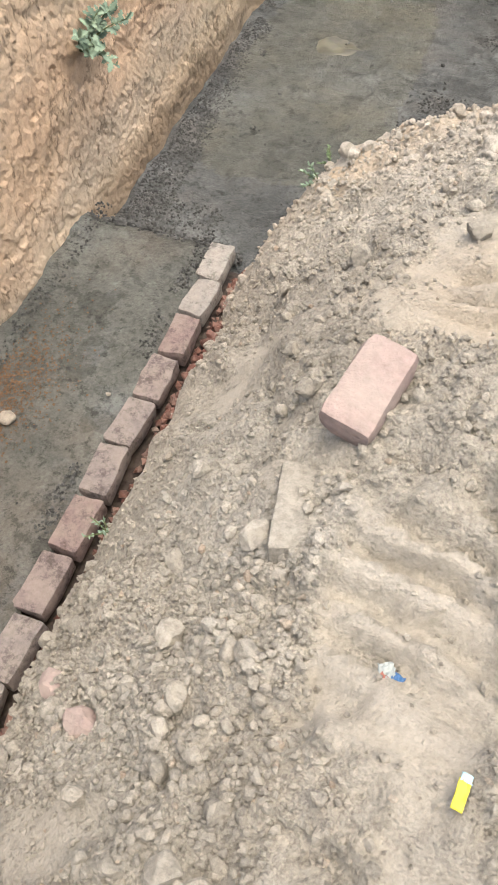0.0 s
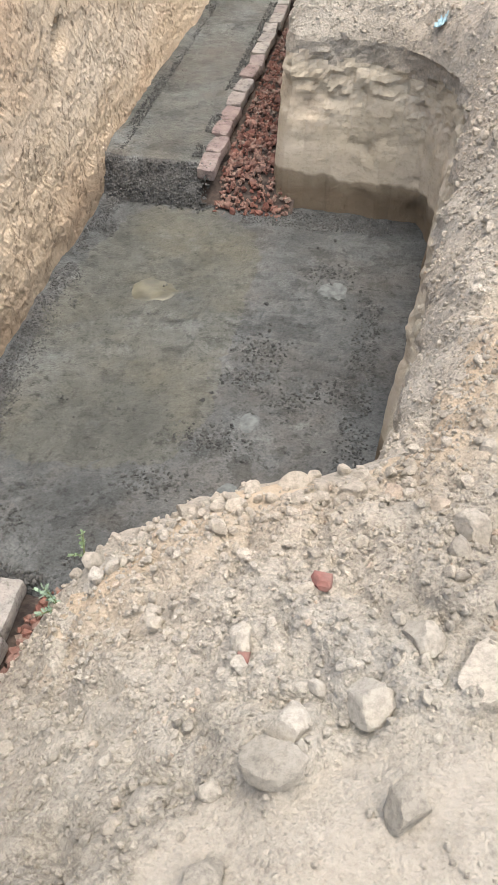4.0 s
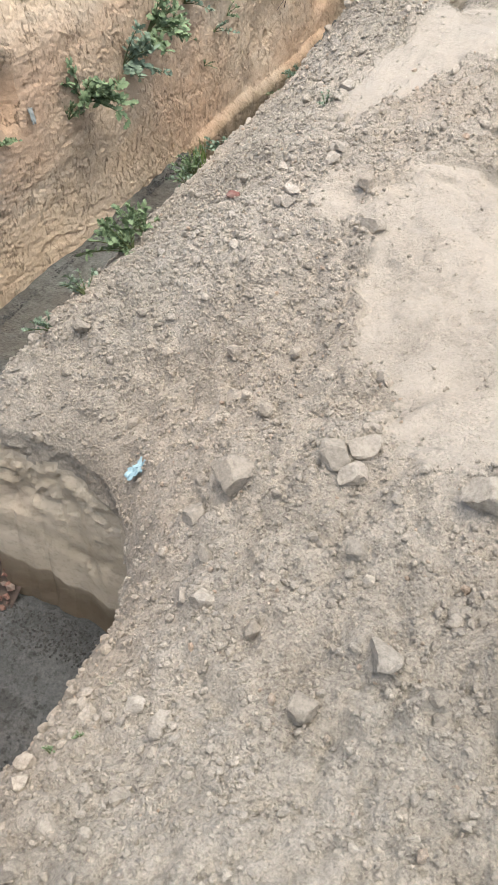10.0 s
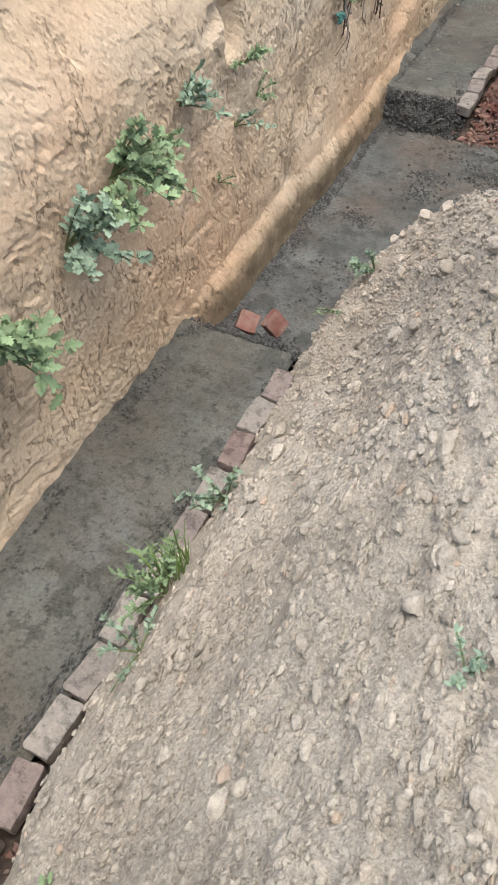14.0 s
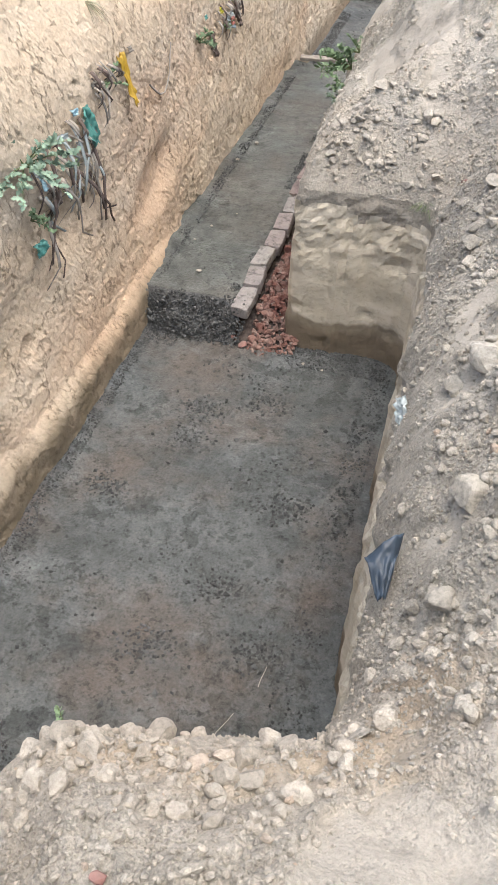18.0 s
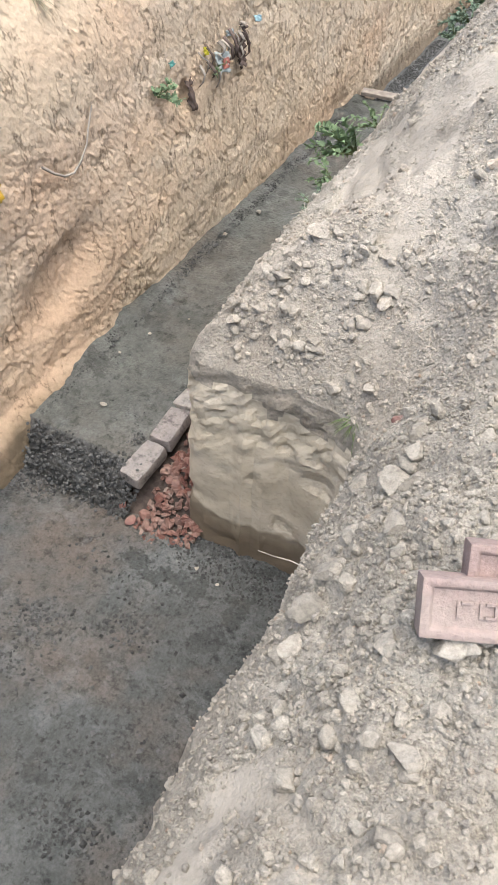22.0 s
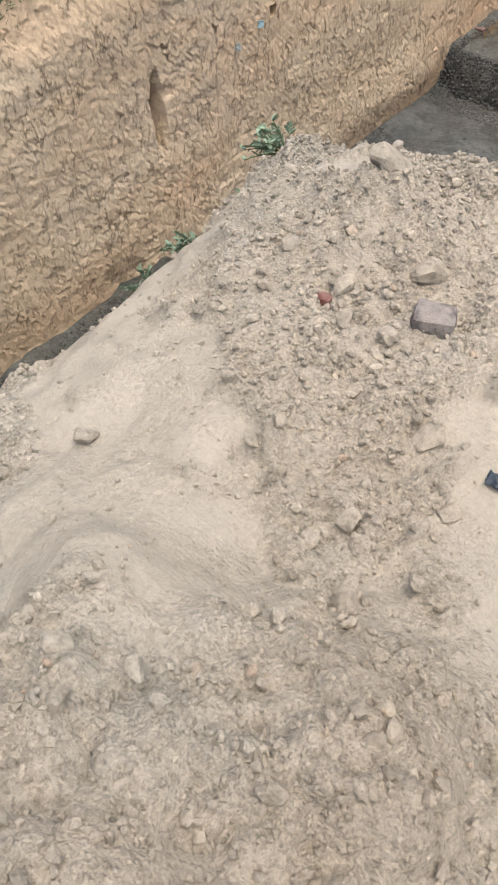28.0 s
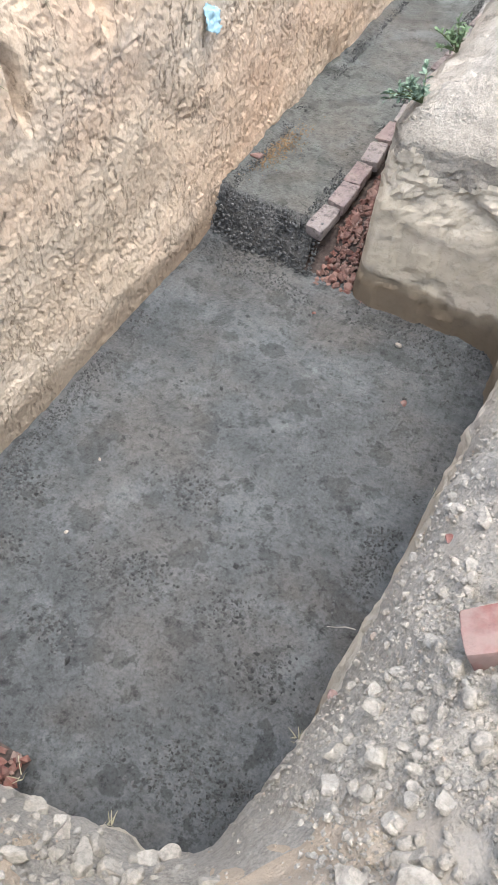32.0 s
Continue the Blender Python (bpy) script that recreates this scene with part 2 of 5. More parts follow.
def bank_cut():
    """The near side of the trench: pale silty clay, smoother than the tall side."""
    m = Mat("cut silt", 0.95)
    bed = m.ramp(m.noise(2.2, 5, 0.6, (1, 1, 2.2)), [(0.3, (0.370, 0.328, 0.250)), (0.5, (0.445, 0.398, 0.310)), (0.68, (0.490, 0.440, 0.354))])
    warm = m.ramp(m.noise(1.3, 3), [(0.5, 0.0), (0.75, 0.5)])
    c = m.mix(warm, bed, (0.385, 0.305, 0.215))
    grain = m.ramp(m.noise(26, 8, 0.82, (1, 1, 1.4)), [(0.35, 0.8), (0.5, 1.06)])
    c = m.mix(1.0, c, grain, "MULTIPLY")
    wave = m.math("ADD", m.z(), m.math("MULTIPLY", m.noise(3.5, 3), -0.2))
    damp = m.ramp(wave, [(0.04, 0.85), (0.115, 0.62), (0.135, 0.0)])
    c = m.mix(damp, c, (0.096, 0.069, 0.041))
    m.colour(c)
    flakes = m.ramp(m.noise(7, 7, 0.66), [(0.34, 0.0), (0.365, 0.35), (0.47, 0.42), (0.49, 0.72), (0.58, 0.78), (0.6, 1.0)])
    m.bump(flakes, 0.45, 0.02)
    m.bump(m.noise(18, 8, 0.8, (1, 1, 1.8)), 0.65, 0.025)
    m.bump(m.noise(70, 4, 0.78), 0.55, 0.01)
    return m.m


def fresh_concrete(name, tone, gravel=0.0, brown=0.35, earth=(0.105, 0.088, 0.069)):
    """Damp lean concrete: blotched grey, footprints and brown dust."""
    m = Mat(name, 0.8)
    a, b, c3 = tone
    c = m.ramp(m.noise(2.1, 7, 0.7), [(0.36, a), (0.5, b), (0.62, c3)])
    wet = m.ramp(m.noise(4.2, 5, 0.62), [(0.555, 0.0), (0.58, 0.7)])
    c = m.mix(wet, c, tuple(v * 0.66 for v in a))
    dust = m.ramp(m.noise(1.1, 5, 0.68), [(0.47, 0.0), (0.62, brown)])
    c = m.mix(dust, c, earth)
    milk = m.ramp(m.noise(2.0, 7, 0.72), [(0.54, 0.0), (0.68, 0.6)])
    c = m.mix(milk, c, (0.138, 0.150, 0.149))
    blots = m.ramp(m.noise(7.0, 6, 0.78), [(0.35, 0.55), (0.43, 1.0)])
    c = m.mix(1.0, c, blots, "MULTIPLY")
    flecks = m.ramp(m.noise(22, 8, 0.85), [(0.40, 0.42), (0.475, 1.04)])
    c = m.mix(1.0, c, flecks, "MULTIPLY")
    grain = m.ramp(m.noise(70, 6, 0.82), [(0.32, 0.62), (0.6, 1.16)])
    c = m.mix(1.0, c, grain, "MULTIPLY")
    m.colour(c)
    m.rough(m.ramp(m.noise(3.4, 5, 0.7), [(0.42, 0.7), (0.6, 0.32)]))
    m.bump(m.noise(20, 8, 0.78), 0.7 + 0.3 * gravel, 0.02)
    m.bump(m.cells(60), 0.35 + 0.5 * gravel, 0.008)
    return m.m


def pieces(name, stops, roughness=0.92, relief=0.5, by_object=False, dusty=0.0, stained=False):
    """Loose pieces that each have a tone of their own."""
    m = Mat(name, roughness)
    c = m.ramp(m.pick if by_object else m.island, stops)
    g = m.ramp(m.noise(45, 5, 0.7), [(0.3, 0.75), (0.65, 1.1)])
    c = m.mix(1.0, c, g, "MULTIPLY")
    if dusty:
        d = m.ramp(m.noise(9, 4, 0.65), [(0.42, 0.0), (0.62, dusty)])
        c = m.mix(d, c, (0.275, 0.242, 0.204))
    if stained:
        c = m.mix(1.0, c, m.ramp(m.noise(16, 7, 0.78), [(0.38, 0.5), (0.5, 1.06)]), "MULTIPLY")
        m.bump(m.noise(28, 6, 0.75), 0.8, 0.012)
    m.colour(c)
    m.bump(m.noise(70, 4, 0.7), relief, 0.006)
    return m.m


def plain(name, c, roughness=0.6, spread=0.12, scale=14, bump=0.2):
    m = Mat(name, roughness)
    lo, hi = tuple(v * (1 - spread) for v in c), tuple(min(1, v * (1 + spread)) for v in c)
    m.colour(m.ramp(m.noise(scale, 4), [(0.35, lo), (0.65, hi)]))
    m.bump(m.noise(scale * 3, 3), bump, 0.004)
    return m.m


def leafy(name, a, b):
    m = Mat(name, 0.65)
    m.colour(m.ramp(m.island, [(0.0, a), (0.6, b), (1.0, tuple(v * 1.35 for v in b))]))
    m.b.inputs["Subsurface Weight"].default_value = 0.0
    return m.m


SOIL = dry_soil("dry spoil")
CLAY = clay_cut()
SILT = bank_cut()
PITMIX = fresh_concrete("pit concrete", ((0.045, 0.049, 0.048), (0.068, 0.073, 0.072), (0.094, 0.101, 0.100)), 0.3, 0.28)
TRODDEN = fresh_concrete("trodden concrete", ((0.046, 0.050, 0.047), (0.070, 0.075, 0.072), (0.096, 0.102, 0.098)), 0.3, 0.6, (0.097, 0.077, 0.061))
SCREED = fresh_concrete("wet screed", ((0.051, 0.054, 0.047), (0.069, 0.072, 0.063), (0.092, 0.096, 0.088)), 0.1, 0.4, (0.097, 0.090, 0.061))
MURKY = plain("murky water film", (0.083, 0.080, 0.059), 0.28, 0.3, 9, 0.1)
MILKY = plain("dried cement milk", (0.083, 0.091, 0.089), 0.6, 0.35, 30, 0.5)
STRIPMIX = fresh_concrete("strip concrete", ((0.055, 0.058, 0.051), (0.080, 0.084, 0.075), (0.110, 0.115, 0.103)), 0.25, 0.4)
RAWMIX = fresh_concrete("honeycombed concrete", ((0.044, 0.045, 0.043), (0.069, 0.070, 0.067), (0.099, 0.101, 0.097)), 1.0, 0.1)
GRAVEL = pieces("wet gravel", [(0.0, (0.033, 0.034, 0.033)), (0.5, (0.061, 0.062, 0.060)), (1.0, (0.099, 0.101, 0.098))])
CLOD = dry_soil("dry clods", "island")
STONE = dry_soil("clay lumps", "object")
BRICK = pieces("dusty brick", [(0.0, (0.161, 0.119, 0.112)), (0.4, (0.182, 0.157, 0.149)), (0.75, (0.188, 0.175, 0.164)), (1.0, (0.242, 0.231, 0.211))], by_object=True, dusty=0.3, relief=1.0, stained=True)
BED = plain("brick dust", (0.055, 0.043, 0.036), 0.95, 0.4, 30, 0.8)
REDBRICK = pieces("red brick", [(0.0, (0.129, 0.052, 0.044)), (1.0, (0.171, 0.083, 0.069))], by_object=True, dusty=0.4)
PINKBRICK = pieces("washed-out brick", [(0.0, (0.220, 0.162, 0.143)), (1.0, (0.253, 0.198, 0.176))], by_object=True, dusty=0.4, relief=0.9)
BATS = pieces("broken brick", [(0.0, (0.083, 0.036, 0.029)), (0.45, (0.127, 0.055, 0.041)), (0.8, (0.165, 0.085, 0.066)), (1.0, (0.165, 0.127, 0.105))], dusty=0.25)
BAT = pieces("broken brick lump", [(0.0, (0.088, 0.039, 0.030)), (0.6, (0.138, 0.061, 0.047)), (1.0, (0.182, 0.105, 0.083))], by_object=True, dusty=0.25)

# ---- the plan of the dig ----
# rim of the near side of the trench, walked from south to north
RIM = [(1.05, -40), (1.07, -3), (1.075, 0.3), (1.095, 1.2), (1.11, 1.75), (1.15, 2.08), (1.32, 2.3), (1.58, 2.44), (1.80, 2.54), (1.91, 2.72),
       (1.95, 3.1), (2.0, 3.8), (2.07, 4.4), (2.12, 4.95), (2.10, 5.2), (2.0, 5.4), (1.88, 5.55), (1.72, 5.66), (1.5, 5.71), (1.24, 5.70), (1.13, 5.73), (1.11, 6.0),
       (1.06, 7.0), (1.0, 7.7), (0.98, 8.5), (1.0, 8.85), (1.1, 9.0), (1.35, 9.08), (1.62, 9.12), (1.8, 9.18), (1.83, 9.4),
       (1.79, 9.9), (1.76, 10.4), (1.75, 11.2), (1.75, 11.85), (1.68, 12.08), (1.4, 12.12), (1.07, 12.09), (0.975, 12.11), (0.955, 12.35),
       (0.93, 13.2), (0.88, 14.2), (0.87, 15.2), (0.92, 15.65), (1.05, 15.82), (1.3, 15.86), (1.58, 15.88), (1.8, 15.94), (1.86, 16.15),
       (1.88, 16.6), (1.92, 17.1), (1.95, 17.8), (1.95, 18.75), (1.85, 18.98), (1.5, 19.03), (1.12, 19.0), (1.0, 19.03), (0.985, 19.25), (0.98, 22), (0.98, 26), (0.98, 60)]


def chaikin(pts, rounds):
    pts = np.array(pts, float)
    for _ in range(rounds):
        a, b = pts[:-1], pts[1:]
        mid = np.stack([0.75 * a + 0.25 * b, 0.25 * a + 0.75 * b], 1).reshape(-1, 2)
        pts = np.concatenate([pts[:1], mid, pts[-1:]])
    return pts


CURVE = chaikin(RIM, 2)


def rim_distance(x, y):
    """Signed distance to the rim: positive on the bank, negative over the trench."""
    x, y = np.ravel(x), np.ravel(y)
    out = np.full(x.shape, 1e9)
    inside = np.zeros(x.shape, bool)
    for (ax, ay), (bx, by) in zip(CURVE[:-1], CURVE[1:]):
        dx, dy = bx - ax, by - ay
        t = np.clip(((x - ax) * dx + (y - ay) * dy) / (dx * dx + dy * dy + 1e-12), 0, 1)
        out = np.minimum(out, (x - ax - t * dx) ** 2 + (y - ay - t * dy) ** 2)
        hit = ((ay <= y) & (by > y)) | ((by <= y) & (ay > y))
        if hit.any():
            xx = ax + (y - ay) * dx / (dy if abs(dy) > 1e-12 else 1e-12)
            inside ^= hit & (xx > x)
    return np.sqrt(out) * np.where(inside, -1, 1)


def between(y, *spans):
    return sum(step(a - 0.35, a + 0.35, y) * (1 - step(b - 0.35, b + 0.35, y)) for a, b in spans)


def clod_share(x, y, d):
    """How thickly the clods lie, 0 to 1: thick on the slopes, heaps and pit rims, thin on the trodden path."""
    grain = 1.25 * fbm(x * 1.5, y * 1.5, 0.9, 3, 71) + 0.6 * fbm(x * 5, y * 5, 0.4, 3, 72)
    path = step(0.8, 1.15, d + 0.4 * fbm(x * 2.1, y * 2.1, 8.3, 3, 76)) * step(0.0, 0.25, fbm(x * 0.9, y * 0.9, 5.9, 2, 73) + 0.12)
    heap = np.exp(-((((x - 2.35) / 0.85) ** 2 + ((y - 13.1) / 1.05) ** 2) ** 2))
    slope = np.exp(-(((d - 0.3) / 0.5) ** 2))
    ends = between(y, (1.9, 2.7), (5.4, 6.3), (8.3, 9.3), (11.9, 13.0), (15.3, 16.2), (18.9, 20.2))
    flank = between(y, (2.6, 5.6), (9.3, 12.4), (16.1, 19.0)) * np.exp(-(((d - 0.35) / 0.45) ** 2))
    near = between(y, (-1.5, 0.45)) * (1 - step(1.4, 1.8, x))
    tread = sum(np.exp(-(((x - cx) / (rx + 0.02)) ** 4) - ((y - cy) / (ry + 0.02)) ** 4) for cx, cy, rx, ry in TREADS)
    bias = 0.02 + 0.2 * slope + 0.26 * ends * slope + 0.4 * flank + 0.75 * heap + 0.3 * near + 0.14 * between(y, (2.6, 5.6)) + 0.3 * between(y, (6.0, 8.6)) * (1 - step(0.75, 1.15, d)) - 0.24 * path * (1 - heap) - 0.7 * tread - 0.25 * between(y, (15.5, 16.35)) * (1 - step(0.1, 0.24, d)) + 0.28 * between(y, (15.05, 15.85)) * (1 - step(0.75, 1.15, d)) - 0.75 * between(y, (1.75, 2.75)) * (1 - step(0.14, 0.4, d))
    strewn = np.exp(-(((x - 2.9) / 0.5) ** 2) - ((y - 4.9) / 1.0) ** 2) + 0.9 * between(y, (5.7, 7.4)) * (1 - step(2.5, 2.9, x + 0.5 * fbm(x * 1.9, y * 1.9, 7.3, 3, 75))) + between(y, (1.35, 2.3)) * step(1.8, 2.0, x) * (1 - step(2.6, 3.0, x))
    return np.clip(step(-0.1, 0.26, grain + bias + 0.42 * strewn), 0.08, 1)


TREADS = [(1.71, 0.57, 0.12, 0.23), (1.79, 1.2, 0.15, 0.14)]


def bank_height(x, y, d):
    """Height of the spoil bank: a rounded rim, a slope up the heap, the trodden top, and a steeper mound near the third pit."""
    pit = between(y, (2.5, 5.7), (9.1, 12.0), (15.9, 19.0))
    top = np.interp(y, [-4, 0, 1.5, 3, 5.5, 7, 9, 10.5, 12.2, 13, 14.2, 15.2, 16.2, 17.5, 21], [1.5, 1.56, 1.6, 1.5, 1.66, 1.76, 1.84, 1.66, 1.80, 1.92, 1.88, 1.92, 1.8, 1.66, 1.7])
    run = np.interp(y, [-2, 1.1, 1.6, 2.3, 3, 4.8, 5.5, 5.9, 7, 8.6, 9.0, 9.5, 11.8, 12.2, 12.9, 13.3, 15.2, 15.6, 18.5, 19.2], [0.36, 0.36, 0.55, 0.46, 0.38, 0.50, 0.33, 0.55, 0.6, 0.58, 0.42, 0.3, 0.32, 0.46, 0.70, 0.5, 0.45, 0.27, 0.27, 0.5])
    power = 1.55 - 0.45 * pit
    dd = np.maximum(d, 0)
    z = 1.05 + (top - 1.05) * (1 - np.exp(-((dd / run) ** power)))
    z = z - 0.05 * np.exp(-dd / 0.03)
    # heaps
    crest = 0.12 * fbm(y * 2.4, x, 0.3, 3, 15)
    fall = 0.38 - 0.26 * np.clip(y - 13.25, 0, 0.9)
    along = np.abs((y - 13.2 - 0.16 * fbm(x * 3, y, 0.8, 3, 16)) / 0.98) ** 7
    z = z + fall * np.exp(-(np.abs((x - 2.48 - crest) / 0.58) ** 3.2) - along) * step(0.55, 1.0, dd)
    z = z + 0.075 * np.exp(-(((y - 13.92 - 0.22 * fbm(x * 2.2, 1.0, 0.4, 3, 17)) / 0.11) ** 2) - ((x - 2.42) / 0.58) ** 4) * (0.6 + 0.7 * fbm(x * 6, y, 0.6, 2, 18))
    z = z + 0.10 * np.exp(-(((x - 1.86) / 0.3) ** 2) - ((y - 15.2) / 0.35) ** 2)
    z = z + 0.16 * np.exp(-(((x - 2.05) / 0.3) ** 2) - ((y - 12.32) / 0.22) ** 2) * step(0.0, 0.3, dd)
    z = z + 0.12 * np.exp(-(((x - 1.66) / 0.3) ** 2) - ((y - 8.0) / 0.35) ** 2)
    z = z + 0.10 * np.exp(-(((x - 1.7) / 0.35) ** 2) - ((y - 8.5) / 0.6) ** 2)
    # old tread marks
    for cx, cy, rx, ry in TREADS:
        tread = np.exp(-(((x - cx) / rx) ** 4) - ((y - cy) / ry) ** 4)
        z = z - 0.036 * tread * step(-0.1, 0.55, np.sin((y + 0.42 * (x - cx) - cy) * 78 + 0.8 + 0.5 * vnoise(x * 9, y * 9, 0.3, 14)))
    rough = step(0.0, 0.12, dd) * (1 - step(6, 12, np.abs(x - 2)))
    z = z + rough * (0.055 * fbm(x * 2.1, y * 2.1, 0.3, 3, 11) + 0.035 * fbm(x * 7, y * 7, 0.7, 3, 12))
    # crumbly where clods lie, smooth where it is trodden to dust
    share = clod_share(x, y, d)
    z = z + rough * (0.25 + 0.75 * share) * (0.022 * np.abs(fbm(x * 17, y * 17, 1.7, 2, 13)) + 0.012 * fbm(x * 24, y * 24, 2.7, 2, 14))
    sx, sy = x + 0.012 * vnoise(x * 21, y * 21, 0.4, 19), y + 0.012 * vnoise(x * 21, y * 21, 3.4, 19)
    z = z + rough * step(0.15, 0.8, share) * (0.026 * knobs(sx, sy, 0.085, 191) ** 1.5 + 0.019 * knobs(sx + 3.3, sy, 0.045, 195) + 0.012 * knobs(sx, sy + 1.7, 0.03, 199))
    return z


def warp(x, y):
    """Breaks the plan's lines."""
    a, b = 0.035 * fbm(x * 3.1, y * 3.1, 4.2, 3, 21), 0.035 * fbm(x * 3.1, y * 3.1, 9.2, 3, 25)
    return x + a + 0.026 * fbm(x * 12, y * 12, 4.2, 2, 22), y + b + 0.026 * fbm(x * 12, y * 12, 9.2, 2, 26)


def mesh_object(name, verts, faces, material, smooth=True, parent=None):
    me = bpy.data.meshes.new(name)
    verts, faces = np.asarray(verts, np.float32), np.asarray(faces, np.int32)
    n = faces.shape[1]
    me.vertices.add(len(verts))
    me.vertices.foreach_set("co", verts.ravel())
    me.loops.add(len(faces) * n)
    me.loops.foreach_set("vertex_index", faces.ravel())
    me.polygons.add(len(faces))
    me.polygons.foreach_set("loop_start", np.arange(len(faces), dtype=np.int32) * n)
    me.update(calc_edges=True)
    me.validate()
    me.materials.append(material)
    me.polygons.foreach_set("use_smooth", np.full(len(me.polygons), smooth))
    ob = new(name, me)
    if parent:
        ob.parent = parent
    return ob


def grid_faces(rows, cols):
    i = np.arange(rows - 1)[:, None] * cols + np.arange(cols - 1)[None]
    i = i.ravel()
    return np.stack([i, i + 1, i + cols + 1, i + cols], 1)


def spread(near, far, a, b, fine, growth=1.35):
    """Even steps between a and b, growing steps out to near and far."""
    mid = list(np.arange(a, b + fine / 2, fine))
    s, v, lo = fine, a, []
    while v > near:
        s *= growth
        v = max(near, v - s)
        lo.append(v)
    s, v, hi = fine, mid[-1], []
    while v < far:
        s *= growth
        v = min(far, v + s)
        hi.append(v)
    return np.array(lo[::-1] + mid + hi)


# ---- the spoil bank ----
xs, ys = spread(0.8, 70, 0.8, 3.2, 0.0135), spread(-60, 60, -0.7, 19.5, 0.0135)
gx, gy = np.meshgrid(xs, ys)
gd = rim_distance(gx, gy).reshape(gx.shape)
gz = bank_height(gx, gy, gd) - 0.012 * (1 - step(0.08, 0.14, gd))
wx, wy = warp(gx, gy)
faces = grid_faces(len(ys), len(xs))
keep = (gd.ravel()[faces] > 0.05).all(1)
faces = faces[keep]
used = np.unique(faces)
remap = np.zeros(gx.size, np.int32)
remap[used] = np.arange(len(used))
verts = np.stack([wx.ravel(), wy.ravel(), gz.ravel()], 1)[used]
ground = mesh_object("ground", verts, remap[faces], SOIL)
layer = ground.data.attributes.new("dust", "FLOAT", "POINT")
layer.data.foreach_set("value", (1 - step(0.04, 0.95, clod_share(gx, gy, gd))).ravel()[used].astype(np.float32))
layer = ground.data.attributes.new("packed", "FLOAT", "POINT")
lip = step(1.6, 2.0, gy) * (1 - step(2.8, 3.2, gy)) + step(8.75, 8.95, gy) * (1 - step(9.2, 9.4, gy)) + step(15.5, 15.7, gy) * (1 - step(16.0, 16.25, gy))
worn = lip * (1 - step(0.15, 0.46, gd + 0.12 * fbm(gx * 4, gy * 4, 0.2, 3, 91))) + 0.4 * np.exp(-((((gx - 1.77) / 0.24) ** 2 + ((gy - 1.17) / 0.2) ** 2) ** 2))
layer.data.foreach_set("value", np.clip(worn, 0, 1).ravel()[used].astype(np.float32))
tagged(ground, "pale dusty spoil bank with trodden earth beside the trench", "ground", kind="structure")

# its cut side
seg = np.linalg.norm(np.diff(CURVE, axis=0), axis=1)
arc = np.concatenate([[0], np.cumsum(seg)])
lo_u = np.interp(-1.5, CURVE[:, 1], arc)
u_far = arc[-1]
end_u = arc[np.argmax(CURVE[:, 1] > 21)]
us = np.concatenate([[arc[0], lo_u - 6, lo_u - 3], np.arange(lo_u, end_u, 0.022), [end_u + 2, end_u + 6, u_far]])
px, py = np.interp(us, arc, CURVE[:, 0]), np.interp(us, arc, CURVE[:, 1])
tx, ty = np.gradient(px, us), np.gradient(py, us)
k = np.ones(9) / 9
tx, ty = (np.convolve(np.pad(v, 4, mode="edge"), k, "valid") for v in (tx, ty))
ln = np.hypot(tx, ty) + 1e-9
ox, oy = ty / ln, -tx / ln
verts = []
LEVELS = list(np.linspace(0, 1, 46)) + [1.02, 1.05, 1.08, 1.12, 1.16]
for v in LEVELS:
    if v <= 1:
        d = -0.07 * (1 - v) ** 0.8 + 0.17 * (1 - v) ** 0.6 * np.exp(-(((px - 1.98) ** 2 + (py - 5.46) ** 2) / 0.05))
        X, Y = px + ox * d, py + oy * d
        Z = np.full(X.shape, -0.06 + v * (1.0 + 0.06))
    else:
        d = v - 1.0
        X, Y = px + ox * d, py + oy * d
        Z = bank_height(X, Y, np.full(X.shape, d))
    A, B = warp(X, Y)
    fade = (1 - step(0.9, 1.06, v))
    lump = 0.012 * fbm(px * 1.6, py * 1.6, Z * 6, 3, 31) + 0.017 * fbm(px * 9, py * 9, Z * 10, 4, 32, 0.7) + 0.008 * np.maximum(0, fbm(px * 3, py * 3, Z * 9, 2, 33))
    hollow = -0.08 * np.maximum(0, fbm(px * 4.2, py * 4.2, Z * 4.5, 3, 34) - 0.3)
    crumble = 0.03 * step(0.6, 0.75, v + 0.08 * fbm(us * 3, v * 3, 0.2, 2, 36)) * (fbm(px * 13, py * 13, Z * 15, 3, 37, 0.7) - 0.25)
    lump = lump * (0.4 + 0.6 * step(0.42, 0.62, v + 0.12 * fbm(us * 2, v * 2, 0.6, 2, 38))) + crumble
    A, B = A - ox * fade * (lump + hollow), B - oy * fade * (lump + hollow)
    verts.append(np.stack([A, B, Z], 1))
side = mesh_object("wall_east", np.concatenate(verts), grid_faces(len(LEVELS), len(us))[:, ::-1], SILT, False)
side.data.materials.append(SOIL)
side.data.polygons.foreach_set("material_index", np.concatenate([(v + 0.16 * fbm(us[:-1] * 5, v * 4, 0.5, 3, 35) > 0.9).astype(np.int32) for v in LEVELS[:-1]]))
tagged(side, "cut pale clay side of the trench with damp foot", "trench wall", kind="structure")

# ---- the tall side ----
ys = spread(-60, 60, -0.6, 22.0, 0.018)
zs = np.concatenate([np.arange(-0.06, 2.0, 0.018), [2.02, 2.04, 2.06, 2.07]])
gy, gz = np.meshgrid(ys, zs)
lean = -0.03 * gz - 0.2 * step(1.4, 2.08, gz) ** 1.6
